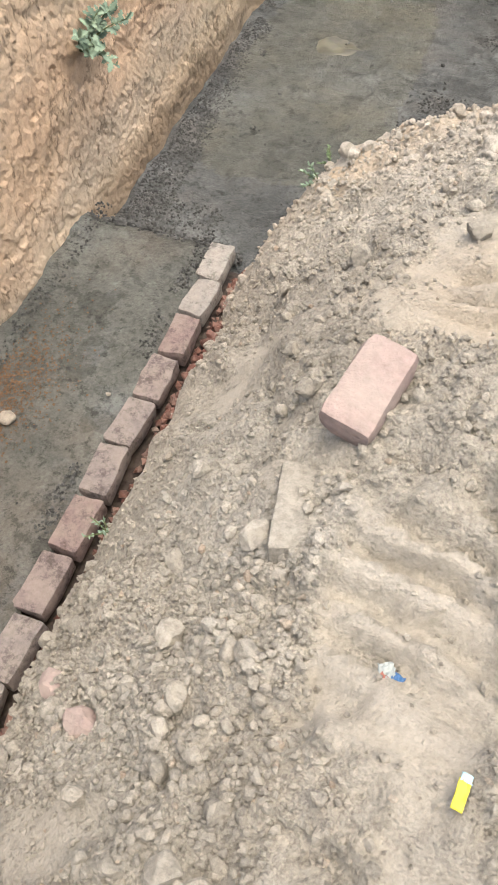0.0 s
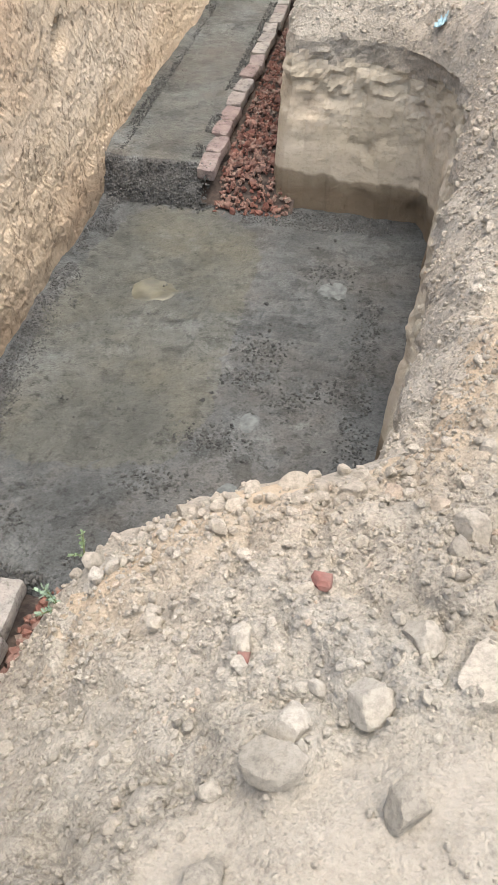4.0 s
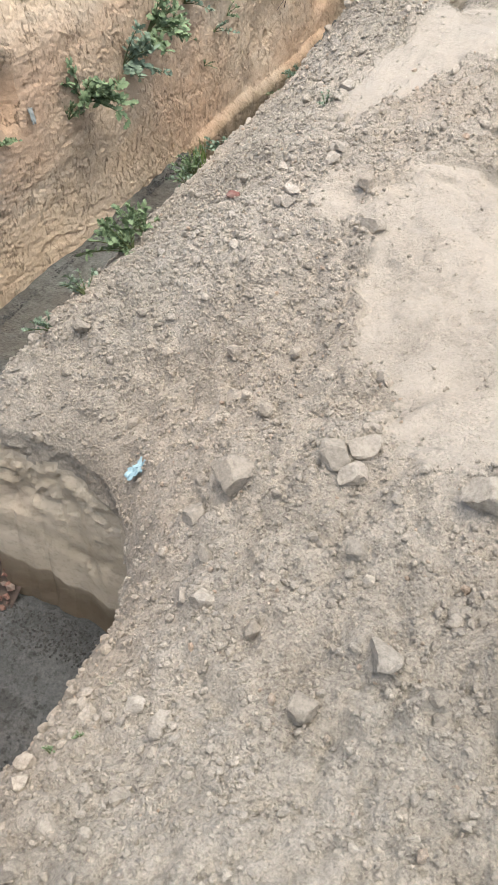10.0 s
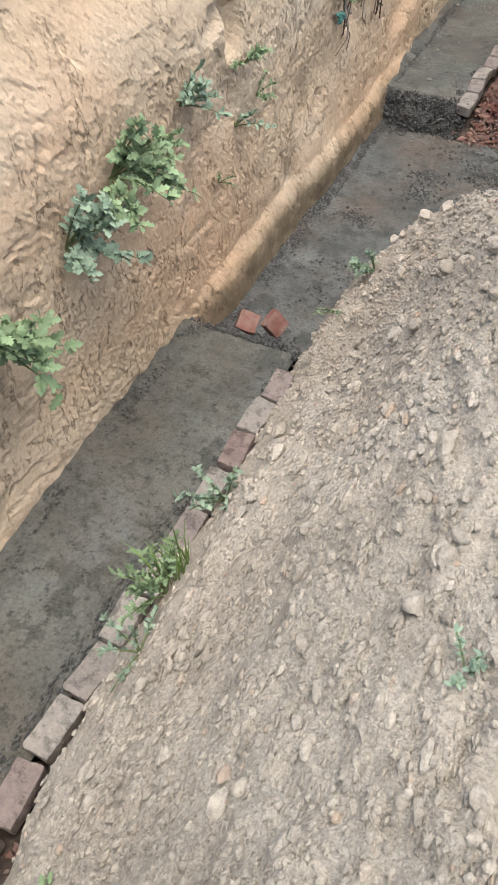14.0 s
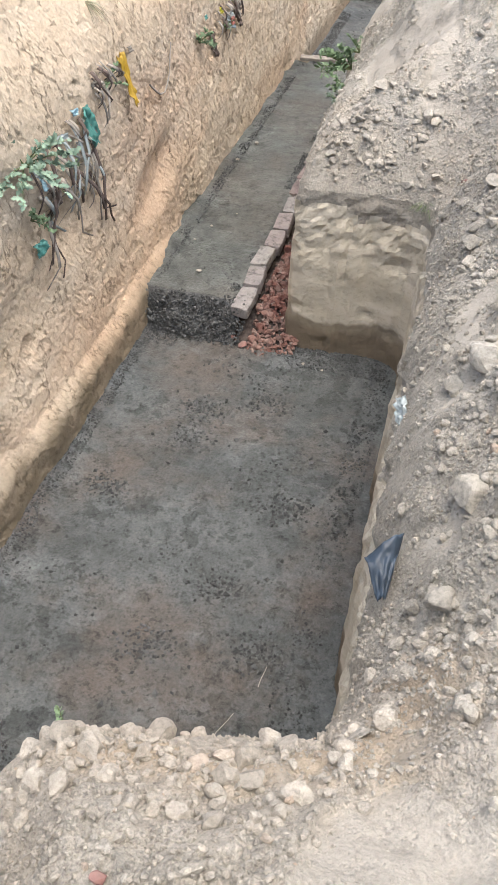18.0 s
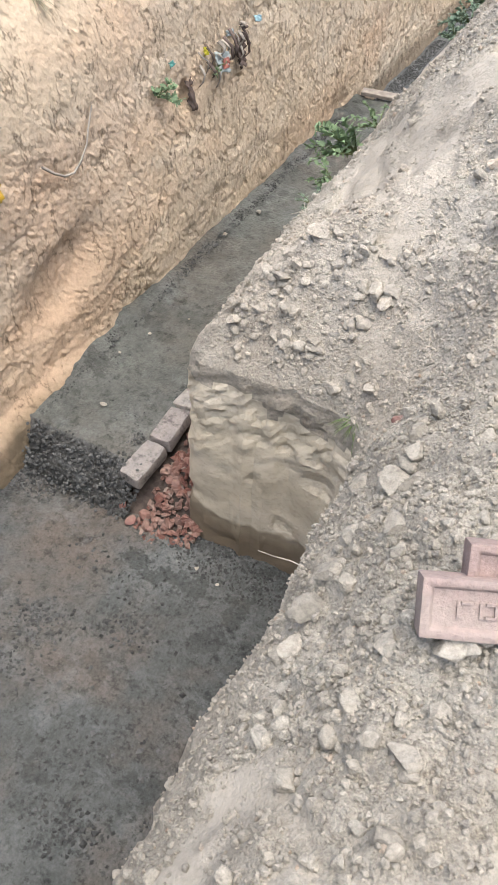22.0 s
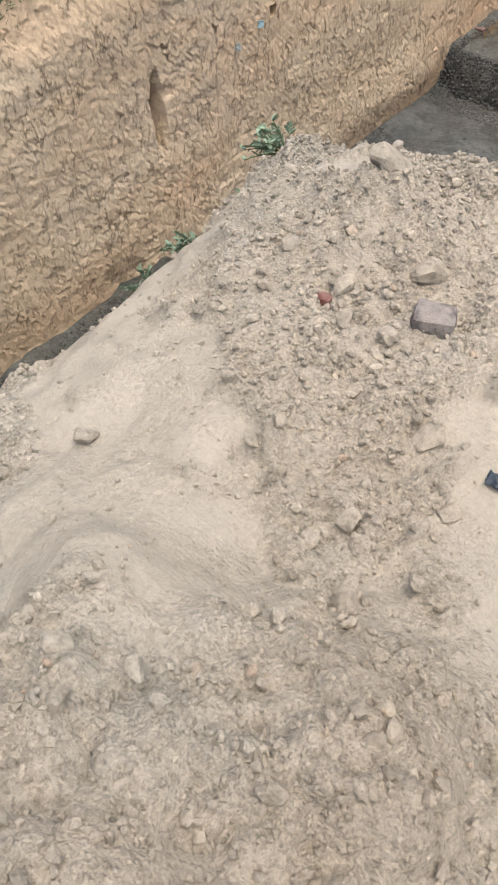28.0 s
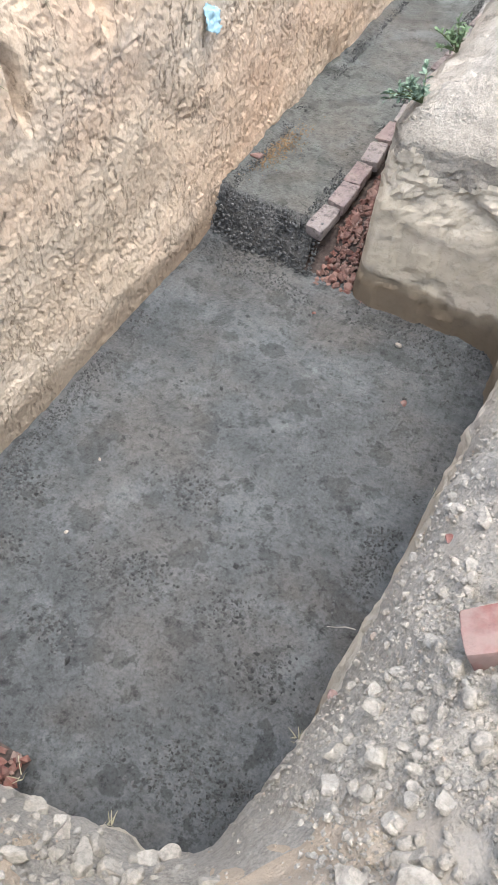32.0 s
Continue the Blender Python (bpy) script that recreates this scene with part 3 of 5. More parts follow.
face = 0.045 * fbm(1.0, gy * 1.3, gz * 1.5, 3, 41) + 0.008 * fbm(2.0, gy * 4.2, gz * 3.6, 3, 42) + 0.0035 * lattice(np.floor(gy * 60), np.floor(gz * 60), 0 * gy, 49)
combed = between(gy, (13.6, 18.2))
picks = 0.005 * np.abs(fbm(3.0, gy * 9, gz * 8.0, 3, 43, 0.6)) + 0.009 * np.abs(fbm(4.0, gy * 21 + 0.3 * gz, gz * 17, 2, 44, 0.6)) + combed * 0.006 * np.abs(fbm(4.4, gy * 26 + 0.5 * gz, gz * 5, 2, 144, 0.6))
chips = 0.007 * np.maximum(0, 0.12 - np.abs(vnoise(8.0, gy * 9 + 2.5 * vnoise(1.0, gy * 5, gz * 5, 81), gz * 8 + 2.5 * vnoise(2.0, gy * 5, gz * 5, 82), 83))) / 0.12
broken = 3.2 * fbm(9.0, gy * 12, gz * 10.5, 3, 91, 0.6) + 9
plates = 0.0026 * (np.floor(broken) + step(0.3, 0.7, broken - np.floor(broken)) - 9)
torn = -0.013 * step(0.26, 0.32, fbm(12.0, gy * 9.5 + 0.8 * gz, gz * 11, 3, 92, 0.65))
CARVED = [(16.15, 1.02, 0.03, 0.16, 0.14), (7.44, 1.36, 0.05, 0.2, 0.13), (5.3, 1.05, 0.09, 0.07, 0.1), (9.76, 1.46, 0.08, 0.14, 0.11), (9.6, 1.55, 0.12, 0.05, 0.07), (3.8, 1.08, 0.05, 0.06, 0.09),
          (17.2, 1.72, 0.05, 0.2, 0.12), (17.75, 1.5, 0.04, 0.14, 0.09), (16.6, 1.72, 0.05, 0.12, 0.09), (18.3, 1.72, 0.04, 0.2, 0.1), (11.4, 1.02, 0.1, 0.12, 0.07), (13.75, 1.1, 0.05, 0.07, 0.09), (10.9, 0.62, 0.06, 0.05, 0.06), (12.6, 0.7, 0.3, 0.16, 0.06)]
hollows = sum(-e * np.exp(-((((gy - a) / c) ** 2 + ((gz - b - 0.3 * (gy - a)) / d) ** 2) ** 2)) for a, b, c, d, e in CARVED)
gouge = hollows - 0.10 * np.maximum(0, fbm(5.0, gy * 1.7 + 0.4 * gz, gz * 1.1, 3, 45) - 0.28)
ledge = 0.014 * np.maximum(0, fbm(6.0, gy * 2.2, gz * 7, 3, 46))
pitband = between(gy, (9.2, 12.0), (12.0, 12.6)) * (1 - step(0.2, 0.3, gz + 0.04 * fbm(1, gy * 3, 2, 2, 47)))
calm = step(-0.1, 0.25, gz) * (1 - 0.9 * np.exp(-((gy - 17.066) ** 2 + (gz - 1.205) ** 2) / 0.008))
wallx = lean + (gouge + 0.65 * (face + picks + ledge + plates + torn - chips)) * (0.35 + 0.65 * calm) + 0.07 * pitband * step(9.0, 9.4, gy)
WEST = (ys, zs, wallx)
top = step(1.9, 2.05, gz)
verts = np.stack([wallx, gy, gz + top * 0.05 * fbm(gy * 2, gz, 0.4, 3, 48)], 2)
faces = grid_faces(len(zs), len(ys))[:, ::-1]
mid = verts.reshape(-1, 3)[faces].mean(1)
HOLE = (17.066, 1.205)
west = mesh_object("wall_west", verts.reshape(-1, 3), faces[np.hypot(mid[:, 1] - HOLE[0], mid[:, 2] - HOLE[1]) > 0.03], CLAY, False)
tagged(west, "tall cut clay side of the trench with pick marks and roots", "trench wall", kind="structure")
layer = west.data.attributes.new("combed", "FLOAT", "POINT")
layer.data.foreach_set("value", combed.astype(np.float32).ravel())
layer = west.data.attributes.new("damp", "FLOAT", "POINT")
layer.data.foreach_set("value", (pitband * step(9.0, 9.4, gy)).astype(np.float32).ravel())
back = [0.0, -0.06, -0.14, -0.25, -0.4, -0.7, -1.2, -2.2, -5, -12, -30, -70]
verts = np.stack([np.stack([verts[-1, :, 0] + b, ys, verts[-1, :, 2] + 0.05 * step(0, 0.5, -b) + (0.04 * fbm(b * 3, ys * 3, 0.2, 3, 49) if b else 0)], 1) for b in back])
field = mesh_object("ground", verts.reshape(-1, 3), grid_faces(len(back), len(ys))[:, ::-1], SOIL)
tagged(field, "bare earth field above the tall trench side", "ground", kind="structure")


OCHRE = plain("ochre clay", (0.363, 0.259, 0.154), 0.95, 0.3, 26, 0.8)


def west_x(y, z):
    i, j = np.clip(np.searchsorted(WEST[1], z), 0, len(WEST[1]) - 1), np.clip(np.searchsorted(WEST[0], y), 0, len(WEST[0]) - 1)
    return WEST[2][i, j]


# a burrow in the tall side
ang = np.linspace(0, 2 * np.pi, 25)
rows = [(0.052, -0.016), (0.046, -0.006), (0.039, -0.004), (0.034, -0.008), (0.031, -0.03), (0.03, -0.2), (0.029, -0.6), (0.002, -0.62)]
HX = float(west_x(*HOLE))
verts = np.concatenate([np.stack([HX + dx + 0 * ang, HOLE[0] + r * np.cos(ang) * (1 + 0.12 * np.sin(3 * ang)), HOLE[1] + r * np.sin(ang)], 1) for r, dx in rows])
tagged(mesh_object("burrow", verts, grid_faces(len(rows), 25), OCHRE), "small round burrow in the cut clay side", "burrow", kind="structure")

# the trench bed below everything
xs, ys = np.array([-0.3, 0.5, 1.5, 2.5]), np.arange(-60, 61, 2.0)
gx, gy = np.meshgrid(xs, ys)
bedding = mesh_object("floor", np.stack([gx, gy, -0.09 + 0 * gx], 2).reshape(-1, 3), grid_faces(len(ys), len(xs)), SILT)
tagged(bedding, "earth bed of the trench below the concrete", "earth floor", kind="structure")

# ---- concrete ----
STRIPS = [(-60.0, 2.5), (5.68, 9.02), (12.12, 16.05), (19.15, 60.0)]
PITS = [(2.3, 6.0), (8.8, 12.4), (15.7, 19.3)]


def floor_height(x, y):
    z = 0.014 * fbm(x * 1.6, y * 1.6, 0.5, 3, 51) + 0.008 * fbm(x * 8, y * 8, 0.2, 3, 52) + 0.004 * fbm(x * 30, y * 30, 0.9, 2, 53)
    return z + 0.05 * (1 - step(0.02, 0.22, x)) * (0.6 + 0.6 * fbm(x * 6, y * 6, 0.1, 3, 54))


POURED = []
for n, (a, b) in enumerate(PITS):
    xs, ys = np.arange(-0.14, 2.45, 0.027), np.arange(a, b, 0.027)
    gx, gy = np.meshgrid(xs, ys)
    gz = floor_height(gx, gy)
    # sunken footprints of the men who spread it
    rng = random.Random(50 + n)
    prints = [(rng.uniform(0.25, 1.7), rng.uniform(a + 0.5, b - 0.5), rng.uniform(0, 6.28)) for _ in range(22)]
    for fx, fy, ang in prints + ([(1.2, 17.65, 1.2), (0.9, 17.9, 1.6), (1.0, 17.66, 1.4), (1.12, 17.98, 1.9), (1.0, 18.4, 1.5)] if n == 2 else []):
        u, v = (gx - fx) * math.cos(ang) + (gy - fy) * math.sin(ang), -(gx - fx) * math.sin(ang) + (gy - fy) * math.cos(ang)
        r = (u / 0.13) ** 2 + (v / 0.055) ** 2
        gz = gz - 0.012 * np.exp(-(r**2)) + 0.006 * np.exp(-((r - 1.6) ** 2) * 3)
    ob = mesh_object("floor", np.stack([gx, gy, gz], 2).reshape(-1, 3), grid_faces(len(ys), len(xs)), (PITMIX, TRODDEN, PITMIX)[n])
    POURED.append((xs, ys, gz))
    tagged(ob, "damp grey concrete floor of a wide footing pit", "concrete floor", kind="structure")



def poured_z(n, x, y):
    xs, ys, gz = POURED[n]
    i, j = np.clip((x - xs[0]) / 0.027, 0, len(xs) - 1.001), np.clip((y - ys[0]) / 0.027, 0, len(ys) - 1.001)
    a, b = i.astype(int), j.astype(int)
    u, v = i - a, j - b
    return gz[b, a] * (1 - u) * (1 - v) + gz[b, a + 1] * u * (1 - v) + gz[b + 1, a] * (1 - u) * v + gz[b + 1, a + 1] * u * v


def skin(n, x, y, rx, ry, power, wobble, lift, material, label, category, seed, name="floor_patch", fine=0.0135, level=0.0):
    """A thin uneven layer on a pit floor that feathers out into it."""
    gx, gy = np.meshgrid(np.arange(x - rx * 1.5, x + rx * 1.5, fine), np.arange(y - ry * 1.5, y + ry * 1.5, fine))
    r = (np.abs((gx - x) / rx) ** power + np.abs((gy - y) / ry) ** power) ** (1 / power) + wobble * fbm(gx * 3.1 / (0.4 + rx), gy * 3.1 / (0.4 + rx), seed, 4, seed, 0.6)
    keep = (r < 1.12) & (gx > 0.03)
    gz = poured_z(n, gx, gy) + lift * np.clip((1 - r) * 7, -1.2, 1) + 0.003 * (1 - level) * fbm(gx * 14, gy * 14, 0.3, 3, seed + 1)
    faces = grid_faces(*gx.shape)
    faces = faces[keep.ravel()[faces].all(1)]
    used = np.unique(faces)
    remap = np.zeros(gx.size, np.int32)
    remap[used] = np.arange(len(used))
    ob = mesh_object(name, np.stack([gx.ravel(), gy.ravel(), gz.ravel()], 1)[used], remap[faces], material)
    tagged(ob, label, category, kind="structure")


skin(0, 0.6, 4.35, 0.5, 1.12, 3.2, 0.16, 0.007, SCREED, "lighter wet screed spread over the pit floor", "concrete floor", 71, level=0.3)
skin(0, 0.6, 4.62, 0.14, 0.13, 2.0, 0.6, 0.010, MURKY, "small film of murky water on wet screed", "puddle", 72, "puddle", level=1.0)
for i, (n, x, y, rx, ry) in enumerate([(0, 1.29, 3.23, 0.05, 0.07), (0, 1.57, 4.78, 0.08, 0.07), (0, 1.3, 3.67, 0.05, 0.06)]):
    skin(n, x, y, rx, ry, 2.0, 0.5, 0.004, MILKY, "pale dried cement milk on the pit floor", "concrete floor", 75 + 3 * i)

RISE = [0.22, 0.225, 0.22, 0.26]
for (a, b), h in zip(STRIPS, RISE):
    near, far = max(a, -2.0), min(b, 27.0)
    mid = np.arange(near, far, 0.03)
    ends_a = [(near - 0.17 + 0.02 * i, h * (i / 8.0) ** 0.75 - 0.02 * (1 - i / 8.0)) for i in range(8)] if a > -50 else [(a, h)]
    ends_b = [(far + 0.02 + 0.022 * i, h * (1 - (i + 1) / 9.0) ** 0.8 - 0.02 * (i / 9.0)) for i in range(9)] if b < 50 else [(b, h)]
    prof = ends_a + [(y, h) for y in mid] + ends_b
    xs = np.arange(-0.14, 0.66, 0.025)
    py, pz = np.array([p[0] for p in prof]), np.array([p[1] for p in prof])
    gx, gy = np.meshgrid(xs, py)
    gz = np.repeat(pz[:, None], len(xs), 1)
    flat = step(0.6 * h, h, gz)
    drop = 0.05 * step(0.60, 0.66, gx)
    gz = gz + flat * (0.010 * fbm(gx * 3, gy * 3, 0.1, 3, 61) + 0.006 * fbm(gx * 5, gy * 20, 0.3, 3, 62)) + 0.035 * (1 - step(0.0, 0.13, gx)) * flat * (0.5 + fbm(gx * 7, gy * 7, 0.7, 3, 63)) - drop
    raw = 1 - flat
    gy = gy + raw * 0.035 * fbm(gx * 9, gz * 12, gy, 3, 64) + raw * 0.03 * np.abs(fbm(gx * 28, gz * 28, gy, 2, 65))
    ob = mesh_object("footing_strip", np.stack([gx, gy, gz], 2).reshape(-1, 3), grid_faces(len(py), len(xs)), STRIPMIX)
    ob.data.materials.append(RAWMIX)
    idx = np.array([1 if (a > -50 and p < near - 0.005) or (b < 50 and p > far + 0.015) else 0 for p in (py[:-1] + py[1:]) / 2], np.int32)
    ob.data.polygons.foreach_set("material_index", np.repeat(idx, len(xs) - 1))
    tagged(ob, "raised grey concrete footing strip with rough end along the trench", "concrete footing", kind="structure")

# ---- pieces ----


def part(name, bm, material, parent=None, label="", smooth=False):
    """Links a bmesh as one mesh object."""
    me = bpy.data.meshes.new(name)
    bm.to_mesh(me)
    bm.free()
    me.materials.append(material)
    if smooth:
        me.polygons.foreach_set("use_smooth", np.ones(len(me.polygons), bool))
    ob = new(name, me)
    if parent:
        ob.parent = parent
    if label:
        tagged(ob, label)
    return ob


def ico(level):
    bm = bmesh.new()
    bmesh.ops.create_icosphere(bm, subdivisions=level, radius=1.0)
    bm.verts.ensure_lookup_table()
    v = np.array([w.co[:] for w in bm.verts])
    f = np.array([[w.index for w in p.verts] for p in bm.faces])
    bm.free()
    return v, f


OCTA = (np.array([[1.0, 0, 0], [-1, 0, 0], [0, 1, 0], [0, -1, 0], [0, 0, 1], [0, 0, -1]]), np.array([[0, 2, 4], [2, 1, 4], [1, 3, 4], [3, 0, 4], [2, 0, 5], [1, 2, 5], [3, 1, 5], [0, 3, 5]]))


def lump(level, seed, angular=0.35, flat=0.75):
    """A broken clod or stone of about radius 1: an uneven ball cut by flat breaks."""
    v, f = ico(level) if level else OCTA
    rng = np.random.RandomState(seed)
    if not level:
        return v * rng.uniform(0.6, 1.15, (6, 1)) * np.array([1.1, 0.9, flat]), f
    v = v * (1 + 0.28 * fbm(v[:, 0] * 1.3 + seed, v[:, 1] * 1.3, v[:, 2] * 1.3, 2, seed))[:, None]
    for _ in range(11):
        n = rng.normal(size=3)
        n /= np.linalg.norm(n)
        cut = rng.uniform(0.52, 0.9)
        over = v @ n - cut
        v = v - np.where(over > 0, over * min(1.0, 0.6 + angular), 0)[:, None] * n
    v = v * np.array([rng.uniform(0.85, 1.2), rng.uniform(0.75, 1.0), flat * rng.uniform(0.8, 1.1)])
    return v, f


def turns(n, rng, tilt=3.14):
    a, b, c = rng.uniform(0, 6.283, n), rng.uniform(-tilt, tilt, n), rng.uniform(-tilt, tilt, n)
    ca, sa, cb, sb, cc, sc = np.cos(a), np.sin(a), np.cos(b), np.sin(b), np.cos(c), np.sin(c)
    o, z = np.ones(n), np.zeros(n)
    Z = np.stack([np.stack([ca, -sa, z], 1), np.stack([sa, ca, z], 1), np.stack([z, z, o], 1)], 1)
    X = np.stack([np.stack([o, z, z], 1), np.stack([z, cb, -sb], 1), np.stack([z, sb, cb], 1)], 1)
    Y = np.stack([np.stack([cc, z, sc], 1), np.stack([z, o, z], 1), np.stack([-sc, z, cc], 1)], 1)
    return Z @ X @ Y


def scatter(name, places, radii, level, seed, material, angular=0.35, flat=0.8, variants=8, tilt=0.6, smooth=False, parent=None):
    """Many loose lumps as one mesh."""
    rng = np.random.RandomState(seed)
    n = len(places)
    kind = rng.randint(0, variants, n)
    R = turns(n, rng, tilt)
    V, F, base = [], [], 0
    for k in range(variants):
        s = np.where(kind == k)[0]
        if not len(s):
            continue
        v, f = lump(level, seed * 31 + k, angular, flat)
        w = np.einsum("nij,vj->nvi", R[s], v) * radii[s][:, None, None] + places[s][:, None, :]
        V.append(w.reshape(-1, 3))
        F.append((f[None] + (base + np.arange(len(s)) * len(v))[:, None, None]).reshape(-1, 3))
        base += len(s) * len(v)
    return mesh_object(name, np.concatenate(V), np.concatenate(F), material, smooth, parent)


def on_bank(x, y):
    """The bank's surface over a point of the plan (before its lines are broken)."""
    x, y = np.atleast_1d(np.asarray(x, float)), np.atleast_1d(np.asarray(y, float))
    d = rim_distance(x, y)
    a, b = warp(x, y)
    return np.stack([a, b, bank_height(x, y, d)], 1), d


def bank_z(x, y):
    """Height of the bank at a true place."""
    u, v = x, y
    for _ in range(3):
        a, b = warp(np.array([u]), np.array([v]))
        u, v = u + (x - a[0]), v + (y - b[0])
    return float(on_bank(u, v)[0][0, 2])


# ---- clods on the bank ----
def bank_points(count, seed, a=(0.95, -0.6), b=(3.5, 19.1), power=1.0, edge=0.0):
    rng = np.random.RandomState(seed)
    x, y = rng.uniform(a[0], b[0], count * 5), rng.uniform(a[1], b[1], count * 5)
    p, d = on_bank(x, y)
    ok = (d > edge) & (rng.uniform(size=len(x)) < clod_share(x, y, d) ** power) & (rng.uniform(size=len(x)) < np.where(x + 0.35 * fbm(x * 1.7, y * 1.7, 6.1, 3, 74) < np.interp(y, [0, 2, 5, 8, 12, 13, 15, 19], [2.3, 2.8, 3.5, 3.3, 3.0, 3.15, 3.15, 2.8]), 1.0, 0.15))
    return p[ok][:count]


PATCHES = [((1.05, -0.35), (1.62, 0.6), 0.06), ((1.15, 5.9), (2.2, 8.7), 0.1), ((1.8, 9.1), (2.4, 12.7), 0.09), ((1.0, 15.2), (2.4, 16.7), 0.06)]


def clods(name, count, seed, lo, hi, level, sink, label, power):
    p = np.concatenate([bank_points(count, seed, power=power)] + [bank_points(int(count * share), seed + 7 * i, a, b, power) for i, (a, b, share) in enumerate(PATCHES)])
    rng = np.random.RandomState(seed + 1)
    r = lo * (hi / lo) ** (rng.uniform(size=len(p)) ** 2.0)
    p[:, 2] += r * sink
    ob = scatter(name, p, r, level, seed, CLOD, 0.44, 0.82, 14, 3.1)
    tagged(ob, label, "soil", kind="stuff")


clods("soil_crumbs", 105000, 301, 0.0036, 0.009, 0, 0.35, "fine dry soil crumbs strewn over the bank", 1.0)
clods("soil_clods", 25500, 302, 0.007, 0.0155, 1, 0.35, "loose dry clods on the spoil bank", 1.5)
clods("soil_lumps", 1150, 303, 0.014, 0.030, 2, 0.3, "larger dry lumps of clay on the spoil bank", 2.0)

# ---- gravel on the wet concrete ----


def gravel(seed, count, a, b, z, lo=0.004, hi=0.010, clump=0.0, name="gravel"):
    rng = np.random.RandomState(seed)
    x, y = rng.uniform(a[0], b[0], count * 3), rng.uniform(a[1], b[1], count * 3)
    ok = fbm(x * 2.4, y * 2.4, 0.5 + seed, 3, seed) > clump
    x, y = x[ok][:count], y[ok][:count]
    r = rng.uniform(lo, hi, len(x))
    p = np.stack([x, y, (floor_height(x, y) if z == 0 else z + 0 * x) + r * 0.2], 1)
    return p, r


def one_gravel(sets, seed, label):
    p, r = np.concatenate([s[0] for s in sets]), np.concatenate([s[1] for s in sets])
    tagged(scatter("gravel", p, r, 0, seed, GRAVEL, 0.4, 0.8, 8, 3.1), label, "gravel", kind="stuff")


CLUMPS = [[(0.94, 3.24), (0.99, 3.54), (1.16, 3.53), (1.24, 3.97), (1.27, 4.2), (1.44, 3.84), (1.65, 3.95), (1.5, 4.95)],
          [(0.64, 11.1), (1.27, 10.75), (0.91, 9.87), (1.11, 10.23), (1.34, 9.96), (0.37, 10.66), (0.64, 11.35), (1.0, 11.5)],
          [(0.18, 17.02), (0.73, 16.49), (1.3, 16.93), (1.58, 16.76), (0.73, 16.85), (0.91, 16.92), (0.87, 17.37), (0.3, 16.7)]]
for n, ((a, b), right) in enumerate(zip([(2.75, 5.6), (9.2, 12.05), (16.15, 18.95)], (1.85, 1.62, 1.82))):
    sets = [gravel(400 + n, (3600, 2200, 1800)[n], (0.02, a), ((0.2, 0.14, 0.12)[n], b), 0, 0.004, 0.010, -0.2), gravel(410 + n, 1100, (0.1, a), (right, b), 0, 0.003, 0.012, 0.3),
            gravel(420 + n, 1300, (0.05, b - 0.2), (right, b), 0), gravel(430 + n, 700, (0.05, a), (right, a + 0.25), 0), gravel(440 + n, 1100, (right - 0.14, a), (right, b), 0)]
    for i, (x, y) in enumerate(CLUMPS[n]):
        rng = np.random.RandomState(600 + 20 * n + i)
        k = rng.randint(110, 210)
        gx, gy = x + rng.normal(0, 0.07, k), y + rng.normal(0, 0.05, k)
        r = rng.uniform(0.004, 0.013, k) * np.where(rng.uniform(size=k) > 0.95, 1.5, 1)
        sets.append((np.stack([gx, gy, poured_z(n, gx, gy) + r * 0.15], 1), r))
    rng = np.random.RandomState(660 + n)
    gx, gy, r = rng.uniform(0.2, right - 0.1, 60), rng.uniform(a + 0.2, b - 0.2, 60), rng.uniform(0.01, 0.019, 60)
    sets.append((np.stack([gx, gy, poured_z(n, gx, gy) + r * 0.2], 1), r))
    one_gravel(sets, 450 + n, "dark wet gravel loose on the pit floor")
for n, ((a, b), h) in enumerate(zip([(-1.5, 2.6), (5.75, 9.0), (12.2, 16.0), (19.1, 23.0)], RISE)):
    sets = [gravel(460 + n, 1300, (0.02, a), (0.10, b), h + 0.012, 0.004, 0.009, -0.3), gravel(470 + n, 800, (0.54, a), (0.605, b), h + 0.004), gravel(480 + n, 260, (0.1, a), (0.55, b), h + 0.002, 0.003, 0.007, 0.25)]
    one_gravel(sets, 490 + n, "dark gravel along the edges of the concrete strip")
# honeycombed ends of the strips
for n, (y0, sgn, h) in enumerate([(2.5, 1, 0.22), (5.68, -1, 0.225), (9.02, 1, 0.225), (12.12, -1, 0.225), (16.05, 1, 0.22), (19.15, -1, 0.26)]):
    rng = np.random.RandomState(500 + n)
    k = 1000
    t = rng.uniform(0, 1, k)
    x = rng.uniform(0.0, 0.68, k)
    z = h * t
    y = y0 + sgn * (0.015 + 0.16 * (1 - t) ** 1.2 + 0.02 * rng.normal(size=k))
    p = np.stack([x, y, z], 1)
    r = rng.uniform(0.006, 0.015, k)
    tagged(scatter("gravel", p, r, 1, 510 + n, GRAVEL, 0.4, 0.85, 8, 3.1), "dark gravel in the rough end of a concrete strip", "gravel", kind="stuff")

